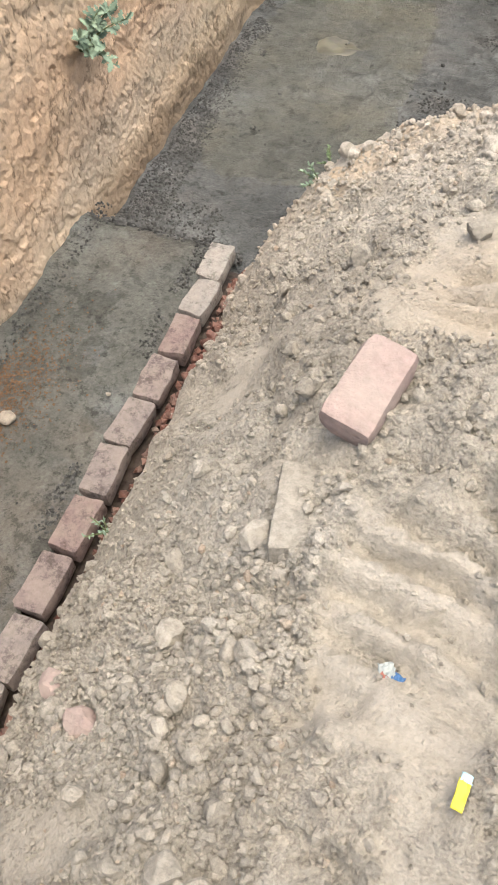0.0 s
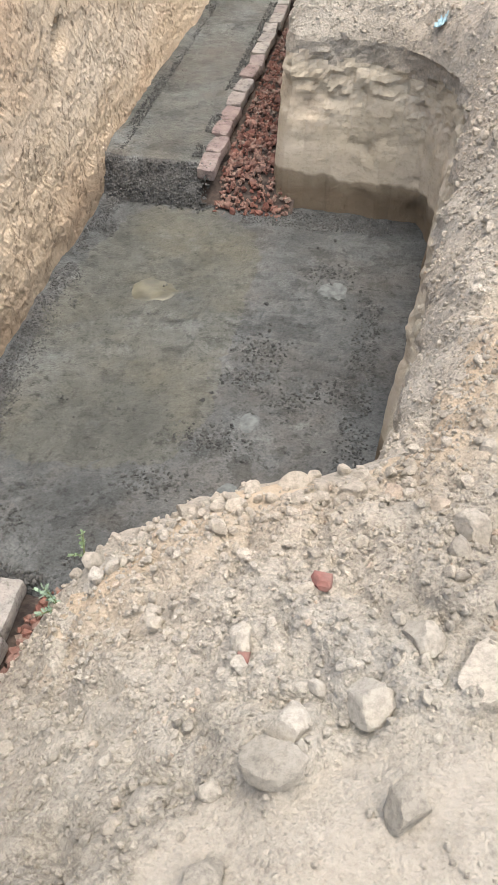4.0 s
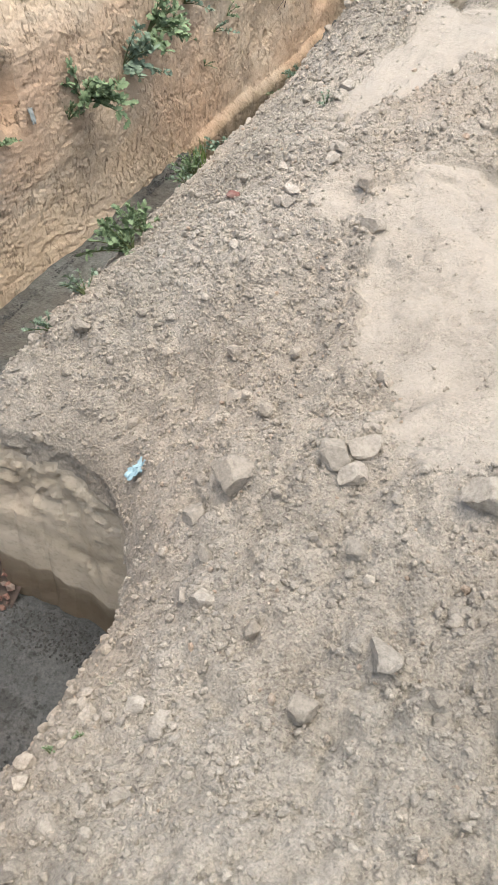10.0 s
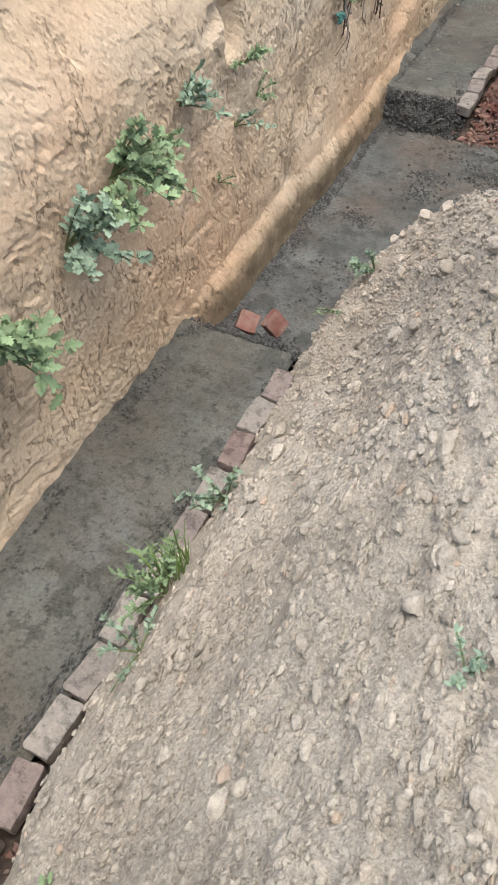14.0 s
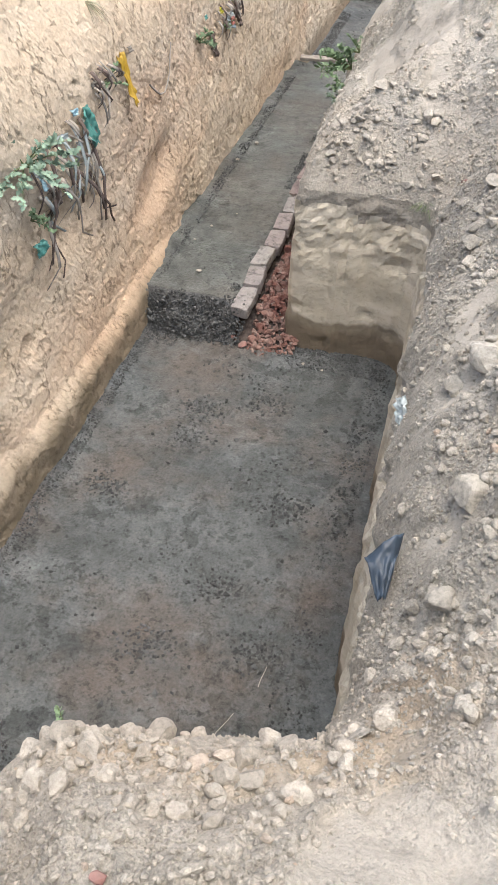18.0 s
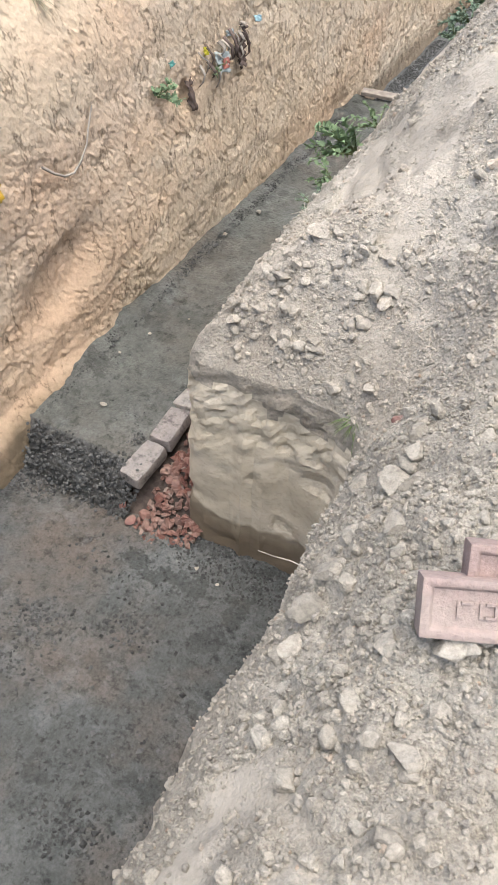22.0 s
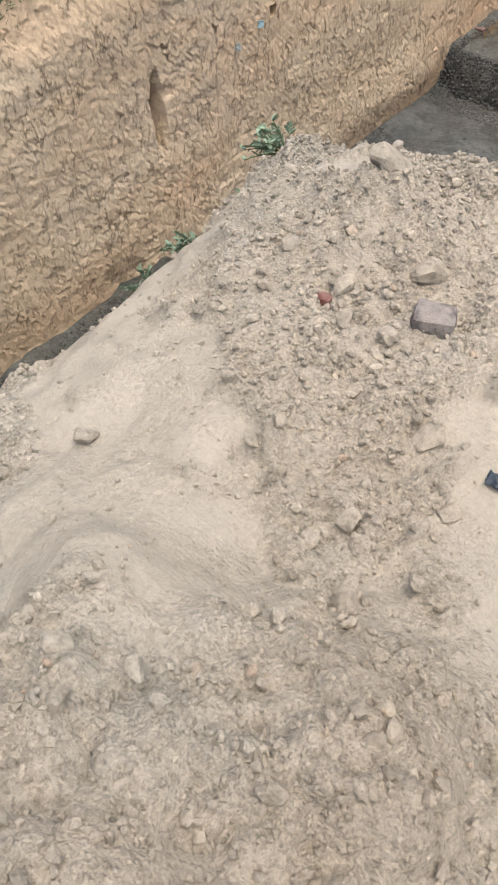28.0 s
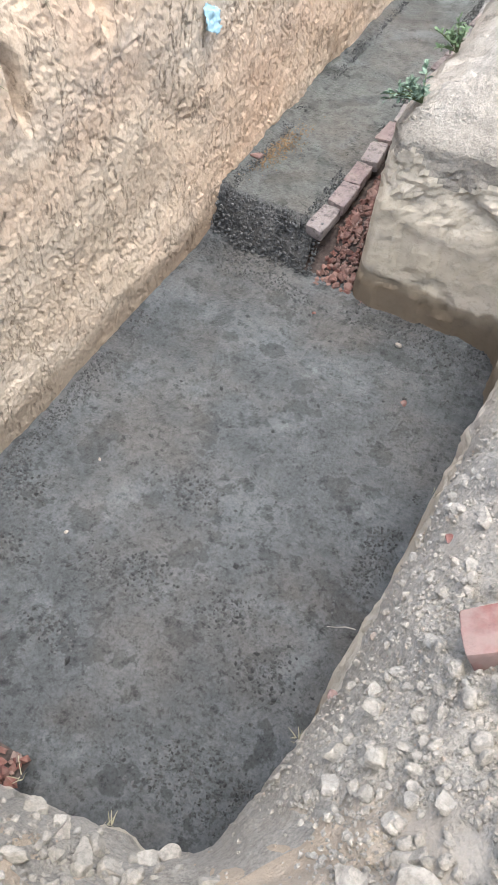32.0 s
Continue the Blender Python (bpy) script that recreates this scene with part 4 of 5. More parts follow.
# ---- bricks ----


def brick_mesh(name, size, seed, worn=0.004, frog=False, material=BRICK, cuts=3, edge=0.007):
    """A hand-made brick: soft worn edges, uneven faces, and a frog pressed into one broad face if asked."""
    L, W, H = size
    rng = random.Random(seed)
    bm = bmesh.new()
    bmesh.ops.create_cube(bm, size=1.0)
    bmesh.ops.scale(bm, vec=(L, W, H), verts=bm.verts)
    if frog:
        top = max(bm.faces, key=lambda f: f.calc_center_median().z)
        bmesh.ops.inset_individual(bm, faces=[top], thickness=0.024)
        bmesh.ops.translate(bm, verts=top.verts, vec=(0, 0, -0.001))
        bmesh.ops.inset_individual(bm, faces=[top], thickness=0.006)
        bmesh.ops.translate(bm, verts=top.verts, vec=(0, 0, -0.012))
    bm.normal_update()
    sharp = [e for e in bm.edges if e.calc_face_angle(0) > 0.7]
    bmesh.ops.bevel(bm, geom=sharp, offset=edge, segments=2, affect="EDGES", profile=0.6, clamp_overlap=frog)
    bmesh.ops.triangulate(bm, faces=[f for f in bm.faces if len(f.verts) > 4])
    if not frog:
        bmesh.ops.subdivide_edges(bm, edges=[e for e in bm.edges if e.calc_length() > 0.05], cuts=cuts, use_grid_fill=True)
    for v in bm.verts:
        p = v.co * 14 + Vector((seed * 3.1, 0, 0))
        v.co += noise.noise_vector(p) * worn + noise.noise_vector(p * 2.7) * worn * 0.6
    me = bpy.data.meshes.new(name)
    bm.to_mesh(me)
    bm.free()
    me.materials.append(material)
    me.polygons.foreach_set("use_smooth", np.ones(len(me.polygons), bool))
    me.set_sharp_from_angle(angle=radians(35))
    return me


EDGING = [brick_mesh("brick", (0.226, 0.112, 0.072), 700 + i, 0.0085, edge=0.015) for i in range(5)]
LAID = [(2.53, -1.3, 0.665, 0.222, -1), (5.60, 9.72, 0.655, 0.235, 1), (12.04, 15.95, 0.655, 0.24, 1), (19.07, 23.5, 0.655, 0.242, 1)]
for n, (a, b, x, pitch, way) in enumerate(LAID):
    row = tagged(new("brick_edging"), "row of dusty fired bricks laid flat along the concrete strip", "brick edging", "brick edgings along the strips")
    row.location = (x, a, 0.15)
    rng = random.Random(720 + n)
    y = a + way * 0.113
    while (b - y) * way > 0:
        ob = new("brick", EDGING[rng.randrange(5)])
        ob.parent = row
        tilt = -9 if abs(y - a) < 0.15 else rng.uniform(-2, 2)
        ob.matrix_local = Matrix.Diagonal((1, pitch / 0.24, 1, 1)) @ pose(rng.uniform(-0.012, 0.012), (y - a) * 0.24 / pitch, RISE[n] - 0.036 + 0.012 - 0.15 + rng.uniform(-0.009, 0.007), rng.uniform(-3, 3), tilt * 0.4, 90 + rng.uniform(-5.5, 5.5))
        y += way * (pitch + rng.uniform(-0.004, 0.008))

# broken brick filling behind the edging
BATMESH = []
for i in range(7):
    v, f = lump(2, 760 + i, 0.5, 0.8)
    me = bpy.data.meshes.new("brick_bat")
    me.from_pydata(v.tolist(), [], f.tolist())
    me.materials.append(BAT)
    BATMESH.append(me)
for n, (a, b, right, lowend, highend, h) in enumerate([(-1.2, 2.54, 0.95, 0, 1, 0.13), (5.58, 9.70, 1.08, 1, 0, 0.13), (12.02, 15.9, 0.9, 1, 0, 0.13), (19.05, 22.5, 0.95, 1, 0, 0.15)]):
    heap = tagged(new("brick_rubble"), "heap of broken red brick between the edging and the trench side", "brick rubble", "brick rubble fills")
    heap.location = (0.8, a, 0)

    def fill(x, y):
        z = h + 0.02 * fbm(x * 8, y * 8, 0.3, 3, 770 + n) + 0.05 * step(0.9, 1.1, x)
        if lowend:
            z = z * step(a - 0.14, a + 0.3, y) - 0.03 * (1 - step(a - 0.14, a - 0.02, y))
        if highend:
            z = z * (1 - step(b - 0.2, b + 0.15, y)) - 0.03 * step(b + 0.02, b + 0.15, y)
        return z

    xs, ys = np.arange(0.62, right + 0.14, 0.02), np.arange(a - 0.16, b + 0.16, 0.03)
    gx, gy = np.meshgrid(xs, ys)
    bed = mesh_object("bed", np.stack([gx - 0.8, gy - a, fill(gx, gy) - 0.02], 2).reshape(-1, 3), grid_faces(len(ys), len(xs)), BED, True, heap)
    rng = np.random.RandomState(780 + n)
    k = 3600
    x, y = rng.uniform(0.73, right + 0.12, k), rng.uniform(a - 0.13, b + 0.12, k)
    r = rng.uniform(0.009, 0.026, k)
    p = np.stack([x - 0.8, y - a, fill(x, y) + r * 0.3], 1)
    ob = scatter("small_bats", p, r, 0, 790 + n, BATS, 0.5, 0.8, 8, 3.1, False, heap)
    tagged(ob, kind="stuff")
    near = (b - 0.9, b) if highend else (a - 0.08, a + 1.0)
    for i in range(70):
        x, y = rng.uniform(0.74, right), rng.uniform(*near)
        r = rng.uniform(0.018, 0.034)
        ob = new("brick_bat", BATMESH[rng.randint(7)])
        ob.parent = heap
        ob.matrix_local = Matrix.LocRotScale((x - 0.8, y - a, float(fill(np.array(x), np.array(y))) + r * 0.35), Euler(rng.uniform(0, 6.28, 3)), (r, r, r))

# ---- single stones on the bank ----
STONES = []
for i in range(9):
    v, f = ico(3)
    rng = np.random.RandomState(800 + i)
    for _ in range(10):
        n = rng.normal(size=3)
        n /= np.linalg.norm(n)
        v = v - np.maximum(0, v @ n - rng.uniform(0.42, 0.82))[:, None] * n
    v = v * np.array([1.2, rng.uniform(0.85, 1.15), rng.uniform(0.8, 1.0)])
    v = v * (1 + 0.11 * fbm(v[:, 0] * 4.5, v[:, 1] * 4.5, v[:, 2] * 4.5, 3, 810 + i, 0.7))[:, None]
    me = bpy.data.meshes.new("stone")
    me.from_pydata(v.tolist(), [], f.tolist())
    me.materials.append(STONE)
    STONES.append(me)
SPOTS = [(1.74, 1.52, 45), (1.47, 0.6, 30), (1.65, 1.74, 32), (1.66, 1.69, 22), (1.86, 1.63, 42), (1.75, 1.58, 40), (1.92, 1.48, 38), (1.68, 1.37, 36), (1.93, 1.75, 42), (2.02, 1.69, 50),
         (2.02, 2.02, 40), (1.80, 2.2, 40), (2.30, 3.40, 52), (2.08, 3.10, 26), (2.21, 3.02, 28), (2.19, 2.93, 42), (2.22, 2.80, 34), (2.15, 2.75, 26), (2.35, 2.94, 44), (2.28, 3.14, 30), (2.37, 2.48, 45),
         (2.39, 5.39, 75), (2.22, 5.78, 42), (2.64, 5.47, 58), (2.70, 5.50, 52), (2.70, 5.42, 46), (3.03, 5.40, 66), (2.92, 4.95, 46), (2.79, 5.21, 38), (2.30, 5.31, 42), (2.46, 5.04, 38), (2.42, 6.47, 52), (2.09, 6.54, 34), (2.67, 4.25, 36), (2.71, 4.26, 34), (2.79, 4.82, 48), (1.50, 6.02, 45), (2.66, 5.85, 36), (2.13, 5.98, 40),
         (1.90, 7.50, 48), (1.72, 7.48, 30), (2.08, 6.6, 34), (2.34, 6.68, 50), (2.10, 7.01, 30), (2.15, 6.83, 34), (2.17, 6.88, 30), (1.93, 7.07, 24), (1.9, 7.65, 24), (1.53, 7.43, 24), (1.76, 7.56, 22), (1.80, 6.84, 28),
         (1.87, 8.24, 58), (1.85, 8.08, 40), (1.60, 8.03, 34), (1.74, 8.24, 32), (1.68, 8.20, 26), (1.2, 8.95, 40), (1.42, 9.0, 46), (1.59, 8.23, 30), (1.23, 8.72, 24), (1.39, 7.96, 28),
         (2.02, 10.30, 72), (2.03, 9.76, 62), (2.0, 9.42, 52), (1.95, 10.28, 42), (1.92, 11.28, 38), (1.86, 11.62, 44), (1.97, 11.55, 50), (1.90, 11.07, 34), (1.96, 11.72, 38), (1.92, 11.18, 46), (1.98, 11.62, 34),
         (1.72, 13.14, 32), (1.95, 12.45, 52), (2.15, 12.62, 36), (2.01, 12.81, 36), (1.87, 12.53, 30), (1.93, 12.68, 24), (2.5, 12.33, 26),
         (2.16, 14.68, 30), (1.87, 15.12, 62), (2.35, 13.78, 18), (2.40, 13.24, 20), (2.17, 14.63, 22), (1.8, 14.13, 34), (2.78, 13.68, 22), (2.56, 15.6, 40), (2.12, 14.89, 44), (2.17, 14.76, 26), (2.17, 14.68, 22), (2.37, 14.5, 38), (2.44, 14.14, 30), (2.12, 14.28, 20), (1.91, 14.91, 24), (2.48, 14.38, 26),
         (2.22, 15.78, 66), (2.09, 15.95, 42), (2.18, 15.99, 48), (1.75, 15.48, 30), (2.05, 16.22, 34), (1.98, 16.28, 22), (1.47, 15.84, 28)]
for i, (x, y, r) in enumerate(SPOTS):
    rng = random.Random(830 + i)
    r = r / 1150
    ob = new("stone", STONES[rng.randrange(9)])
    ob.matrix_world = Matrix.LocRotScale((x, y, bank_z(x, y) + r * 0.28), Euler((rng.uniform(-0.4, 0.4), rng.uniform(-0.4, 0.4), rng.uniform(0, 6.28))), (r * 1.1, r, r))
    tagged(ob, ("large pale lump of dry clay on the spoil bank" if r > 0.045 else "pale broken clay lump lying on the spoil bank"), "stone", "stones on the bank")

# ---- greenery ----
LEAF = leafy("weed leaf", (0.078, 0.122, 0.060), (0.130, 0.185, 0.098))
GREYLEAF = leafy("blue-green leaf", (0.090, 0.138, 0.096), (0.151, 0.206, 0.145))
BLADE = leafy("grass blade", (0.050, 0.088, 0.019), (0.088, 0.138, 0.033))
DRYBLADE = leafy("dry grass", (0.165, 0.149, 0.088), (0.231, 0.215, 0.143))
STEM = plain("weed stem", (0.077, 0.094, 0.039), 0.8)


def tube(bm, pts, r0, r1, sides=5):
    rings = []
    for i, p in enumerate(pts):
        ahead = (pts[min(i + 1, len(pts) - 1)] - pts[max(i - 1, 0)]).normalized()
        a = ahead.orthogonal().normalized()
        b = ahead.cross(a)
        r = r0 + (r1 - r0) * i / max(1, len(pts) - 1)
        rings.append([bm.verts.new(p + (a * math.cos(k * 2 * math.pi / sides) + b * math.sin(k * 2 * math.pi / sides)) * r) for k in range(sides)])
    for q, s in zip(rings, rings[1:]):
        for k in range(sides):
            bm.faces.new((q[k], q[(k + 1) % sides], s[(k + 1) % sides], s[k]))


LOBES = [(0.0, 0.06), (0.18, 0.34), (0.30, 0.16), (0.48, 0.44), (0.60, 0.18), (0.76, 0.30), (0.86, 0.12), (1.0, 0.0)]


def leaf(bm, base, way, up, length, width, curl=0.25):
    """A lobed leaf with a folded midrib."""
    side = way.cross(up).normalized()
    up = side.cross(way).normalized()
    last = None
    for t, w in LOBES:
        c = base + way * (t * length) + up * (curl * length * (t - 1.3 * t * t))
        now = (bm.verts.new(c - side * (w * width) + up * (0.12 * w * width)), bm.verts.new(c), bm.verts.new(c + side * (w * width) + up * (0.12 * w * width)))
        if last:
            bm.faces.new((last[0], last[1], now[1], now[0]))
            bm.faces.new((last[1], last[2], now[2], now[1]))
        last = now


def weed(place, out, size, seed, material, label, leaves=26, group="weeds along the trench"):
    """A sprawling weed: stems fanning out of one root, lobed leaves along each."""
    rng = random.Random(seed)
    plant = tagged(new("weed"), label, "weed", group)
    plant.location = place
    out = Vector(out).normalized()
    count = max(4, leaves // 6)
    for _ in range(count):
        stems, crown = bmesh.new(), bmesh.new()
        way = (out * rng.uniform(0.4, 1.0) + Vector((rng.uniform(-0.8, 0.8), rng.uniform(-0.9, 0.9), rng.uniform(-0.3, 0.9)))).normalized()
        L = size * rng.uniform(0.5, 1.0)
        pts = [way * (L * t) + Vector((0, 0, -0.35 * L * t * t + 0.2 * L * t)) for t in (0, 0.25, 0.5, 0.75, 1.0)]
        tube(stems, pts, 0.004 * (size / 0.2) ** 0.5, 0.0012)
        for k in range(max(9, 3 * leaves // count + 1)):
            t = rng.uniform(0.25, 1.0)
            p = way * (L * t) + Vector((0, 0, -0.35 * L * t * t + 0.2 * L * t))
            w = (way * 0.6 + Vector((rng.uniform(-1, 1), rng.uniform(-1, 1), rng.uniform(-0.5, 0.6)))).normalized()
            up = (out + Vector((rng.uniform(-0.5, 0.5), rng.uniform(-0.5, 0.5), rng.uniform(0.2, 1.0)))).normalized()
            s = size * rng.uniform(0.10, 0.20)
            leaf(crown, p, w, up, s, s * 0.75, rng.uniform(0.0, 0.5))
        stalk = part("stem", stems, STEM, plant)
        part("foliage", crown, material, stalk)
    return plant


def grass(place, out, size, seed, material, label, blades=30, spread=0.5):
    rng = random.Random(seed)
    tuft = tagged(new("grass_tuft"), label, "grass", "grass tufts")
    tuft.location = place
    out = Vector(out).normalized()
    bm = bmesh.new()
    for _ in range(blades):
        way = (out + Vector((rng.uniform(-1, 1), rng.uniform(-1, 1), rng.uniform(-0.4, 0.8))) * spread).normalized()
        L, w = size * rng.uniform(0.5, 1.0), 0.0013 + 0.004 * size
        base = Vector((rng.uniform(-1, 1), rng.uniform(-1, 1), rng.uniform(-0.3, 0.3))) * size * 0.12
        side = way.orthogonal().normalized()
        side.rotate(Matrix.Rotation(rng.uniform(0, 6.28), 3, way))
        last = None
        for t in (0, 0.35, 0.7, 1.0):
            c = base + way * (L * t) + Vector((0, 0, -0.45 * L * t * t))
            k = w * (1 - t) + 0.0004
            now = (bm.verts.new(c - side * k), bm.verts.new(c + side * k))
            if last:
                bm.faces.new((last[0], last[1], now[1], now[0]))
            last = now
    part("foliage", bm, material, tuft)
    return tuft


GREEN = "green leafy weed rooted in the cut clay side"
RIMWEED = "spreading green weed on the rim of the trench"
for i, (y, z, s, n) in enumerate([(2.75, 0.84, 0.17, 34), (7.72, 1.04, 0.10, 16), (7.82, 1.1, 0.24, 50), (8.25, 1.15, 0.22, 40), (8.60, 1.27, 0.22, 48), (8.95, 1.22, 0.12, 22), (9.19, 1.32, 0.15, 26), (9.81, 1.27, 0.12, 14), (11.2, 1.42, 0.17, 30),
                                  (7.36, 1.14, 0.10, 12), (9.72, 0.98, 0.14, 12), (9.95, 1.05, 0.10, 10), (11.18, 1.16, 0.09, 14), (12.12, 1.44, 0.09, 14), (13.5, 1.2, 0.11, 16), (14.02, 1.14, 0.07, 6), (9.5, 0.78, 0.06, 8)]):
    weed((west_x(y, z) + 0.005, y, z), (1, 0, 0.25), s * 1.65, 900 + i, GREYLEAF if i in (0, 3, 6, 8, 10) else LEAF, GREEN, 2 * n)
for i, (x, y, s, n, grey) in enumerate([(1.33, 6.04, 0.10, 16, 1), (1.29, 6.36, 0.12, 22, 1), (1.31, 6.72, 0.20, 46, 0), (1.26, 6.92, 0.18, 40, 0), (1.10, 7.42, 0.12, 18, 1), (1.06, 7.52, 0.16, 34, 0), (1.06, 7.70, 0.14, 24, 1), (1.05, 8.42, 0.08, 10, 0),
                                        (1.10, 8.66, 0.12, 22, 1), (1.14, 9.02, 0.09, 12, 0), (1.18, 2.14, 0.07, 8, 0), (1.2, 1.95, 0.08, 12, 1), (1.09, 0.72, 0.06, 8, 1), (0.95, 13.45, 0.12, 20, 0), (0.95, 13.72, 0.22, 46, 0), (0.95, 13.98, 0.14, 22, 0), (0.96, 13.2, 0.09, 14, 1),
                                        (0.96, 15.08, 0.14, 30, 1), (0.95, 15.38, 0.16, 34, 1), (1.0, 15.66, 0.17, 38, 1), (1.2, 15.58, 0.15, 34, 1), (1.2, 15.7, 0.12, 26, 1), (1.12, 15.8, 0.1, 18, 1), (1.08, 19.12, 0.18, 40, 1), (1.05, 19.7, 0.16, 34, 0), (1.05, 20.5, 0.18, 34, 0),
                                        (2.30, 4.83, 0.035, 8, 0), (2.32, 4.66, 0.035, 8, 0), (2.26, 4.62, 0.04, 8, 0), (1.85, 7.42, 0.08, 14, 1)]):
    weed((x, y, bank_z(x, y) - 0.005), (-0.6, 0, 0.25) if x < 1.5 else (0, 0, 1), s * (1.2 if s > 0.07 else 1), 940 + i, GREYLEAF if grey else LEAF, RIMWEED if x < 1.5 else "small green weed in the dry spoil", int(2.2 * n))
grass((1.05, 7.55, bank_z(1.05, 7.55)), (-0.15, 0.1, 1), 0.34, 980, BLADE, "tall green grass clump on the trench rim", 34, 0.25)
grass((1.66, 12.10, 1.0), (-0.1, -1, 0.3), 0.12, 981, BLADE, "green grass tuft on the pale earth face", 34, 0.7)
grass((west_x(17.45, 1.76) + 0.01, 17.42, 1.76), (1, 0, 0.1), 0.24, 984, BLADE, "green grass tuft hanging from the top edge", 220, 1.3)
TURF = leafy("grey-green turf", (0.055, 0.083, 0.039), (0.116, 0.143, 0.077))
rng = np.random.RandomState(1020)
n = 5200
y, z = 15.3 + 0.42 * rng.normal(size=n), np.clip(1.94 - 0.09 * np.abs(rng.normal(size=n)), 1.66, 2.05)
keep = (fbm(y * 4, z * 4, 0.4, 2, 1021) + 0.25 > 0) & (y < 16.2) & (y > 14.2)
y, z = y[keep], z[keep]
root = np.stack([np.array([west_x(a, b) for a, b in zip(y, z)]) - 0.08 * rng.uniform(size=len(y)) * (z > 1.9) + 0.004, y, z], 1)
way = np.stack([rng.uniform(0.1, 1, len(y)), rng.uniform(-0.9, 0.9, len(y)), rng.uniform(-0.5, 0.8, len(y))], 1)
side = np.cross(way, rng.normal(size=way.shape))
side /= np.linalg.norm(side, axis=1)[:, None]
long = rng.uniform(0.02, 0.06, len(y))[:, None]
tris = np.stack([root - side * 0.0035, root + side * 0.0035, root + way * long], 1)
turf = mesh_object("turf", tris.reshape(-1, 3), np.arange(3 * len(y)).reshape(-1, 3), TURF, False)
tagged(turf, "matted grey-green turf on the top edge of the dig", "grass", kind="stuff")
grass((west_x(17.1, 1.84) + 0.01, 17.0, 1.84), (1, 0, 0.1), 0.14, 985, DRYBLADE, "dry grass tuft hanging from the top edge", 60, 0.8)
for i, (y, z) in enumerate([(16.2, 1.78), (16.7, 1.8), (18.0, 1.8), (18.4, 1.82), (9.3, 1.9), (10.3, 1.85), (12.2, 1.8), (12.9, 1.82), (13.4, 1.75)]):
    grass((west_x(y, z) + 0.005, y, z), (1, 0, -0.4), 0.14, 990 + i, DRYBLADE, "dry roots hanging from the cut top edge", 26, 0.7)
for i, (x, y) in enumerate([(1.55, 15.9), (1.3, 15.88), (1.86, 16.3), (1.9, 17.2)]):
    grass((x, y, 1.0), (0, 0.2, 1), 0.07, 1010 + i, DRYBLADE, "a few dry grass blades on the rim", 6, 0.7)

# ---- loose bricks ----
WHOLE = {"pink": brick_mesh("loose_brick", (0.178, 0.095, 0.066), 1101, 0.005, edge=0.024, material=PINKBRICK), "red": brick_mesh("loose_brick", (0.226, 0.11, 0.072), 1102, 0.005, material=REDBRICK),
         "frog": brick_mesh("loose_brick", (0.226, 0.112, 0.07), 1103, 0.002, frog=True, edge=0.009, material=PINKBRICK), "half": brick_mesh("half_brick", (0.112, 0.108, 0.072), 1104, 0.008, material=REDBRICK),
         "dull": brick_mesh("half_brick", (0.085, 0.07, 0.05), 1105, 0.009, edge=0.015, material=BRICK), "quarter": brick_mesh("half_brick", (0.075, 0.068, 0.062), 1107, 0.008, edge=0.01, material=REDBRICK), "slab": brick_mesh("loose_brick", (0.17, 0.075, 0.06), 1106, 0.009, material=STONE)}


def lay(kind, x, y, dz, rx, ry, rz, label, z=None, name="loose_brick"):
    ob = new(name, WHOLE[kind])
    ob.matrix_world = pose(x, y, (bank_z(x, y) if z is None else z) + dz, rx, ry, rz)
    return tagged(ob, label, "brick", "loose bricks")


lay("pink", 1.575, 0.85, 0.032, 6, -10, 76, "washed-out pink brick lying on the dusty bank")
lay("slab", 1.525, 0.65, -0.022, 4, -10, -80, "earth-crusted brick trodden flush into the bank")
frogs = []
for x, y, rz, lean in ((2.262, 11.15, 23, 46), (2.315, 11.24, 21, 48)):
    ob = lay("frog", x, y, 0.05, lean, 0, rz, "pinkish brick with pressed frog, standing on edge in the rubble")
    frogs.append(ob)
for bx, by, w, h in ((-0.045, 0, 0.006, 0.03), (-0.03, 0.012, 0.02, 0.005), (-0.005, 0, 0.006, 0.03), (0.012, 0.012, 0.018, 0.005), (0.012, -0.012, 0.018, 0.005), (0.022, 0, 0.006, 0.024), (0.045, 0, 0.006, 0.03)):
    bars = bmesh.new()
    made = bmesh.ops.create_cube(bars, size=1.0)["verts"]
    bmesh.ops.scale(bars, vec=(w, h, 0.005), verts=made)
    bmesh.ops.translate(bars, vec=(bx, by, 0.0245), verts=made)
    part("maker_mark", bars, PINKBRICK, frogs[0])
lay("red", 2.27, 16.86, 0.03, 10, -32, 15, "red brick lying on the clods of the bank")
lay("red", 2.20, 16.54, 0.03, -8, -28, 30, "dusty red brick lying on the clods of the bank")
lay("quarter", 1.69, 13.40, 0.02, 10, 12, 30, "broken half of a red brick among clods", name="half_brick")
lay("dull", 2.21, 14.77, 0.012, 4, 4, 25, "earth-coloured half brick on the trodden path", name="half_brick")
lay("half", 0.27, 9.21, 0.0, 40, 20, 15, "broken red brick dropped at the strip's end", 0.17, "half_brick")
lay("half", 0.41, 9.26, 0.0, 60, -25, 70, "broken red brick dropped at the strip's end", 0.17, "half_brick")
lay("red", 0.53, 16.08, 0.0, 3, 10, 14, "red brick at the end of the plank on the strip", 0.20)


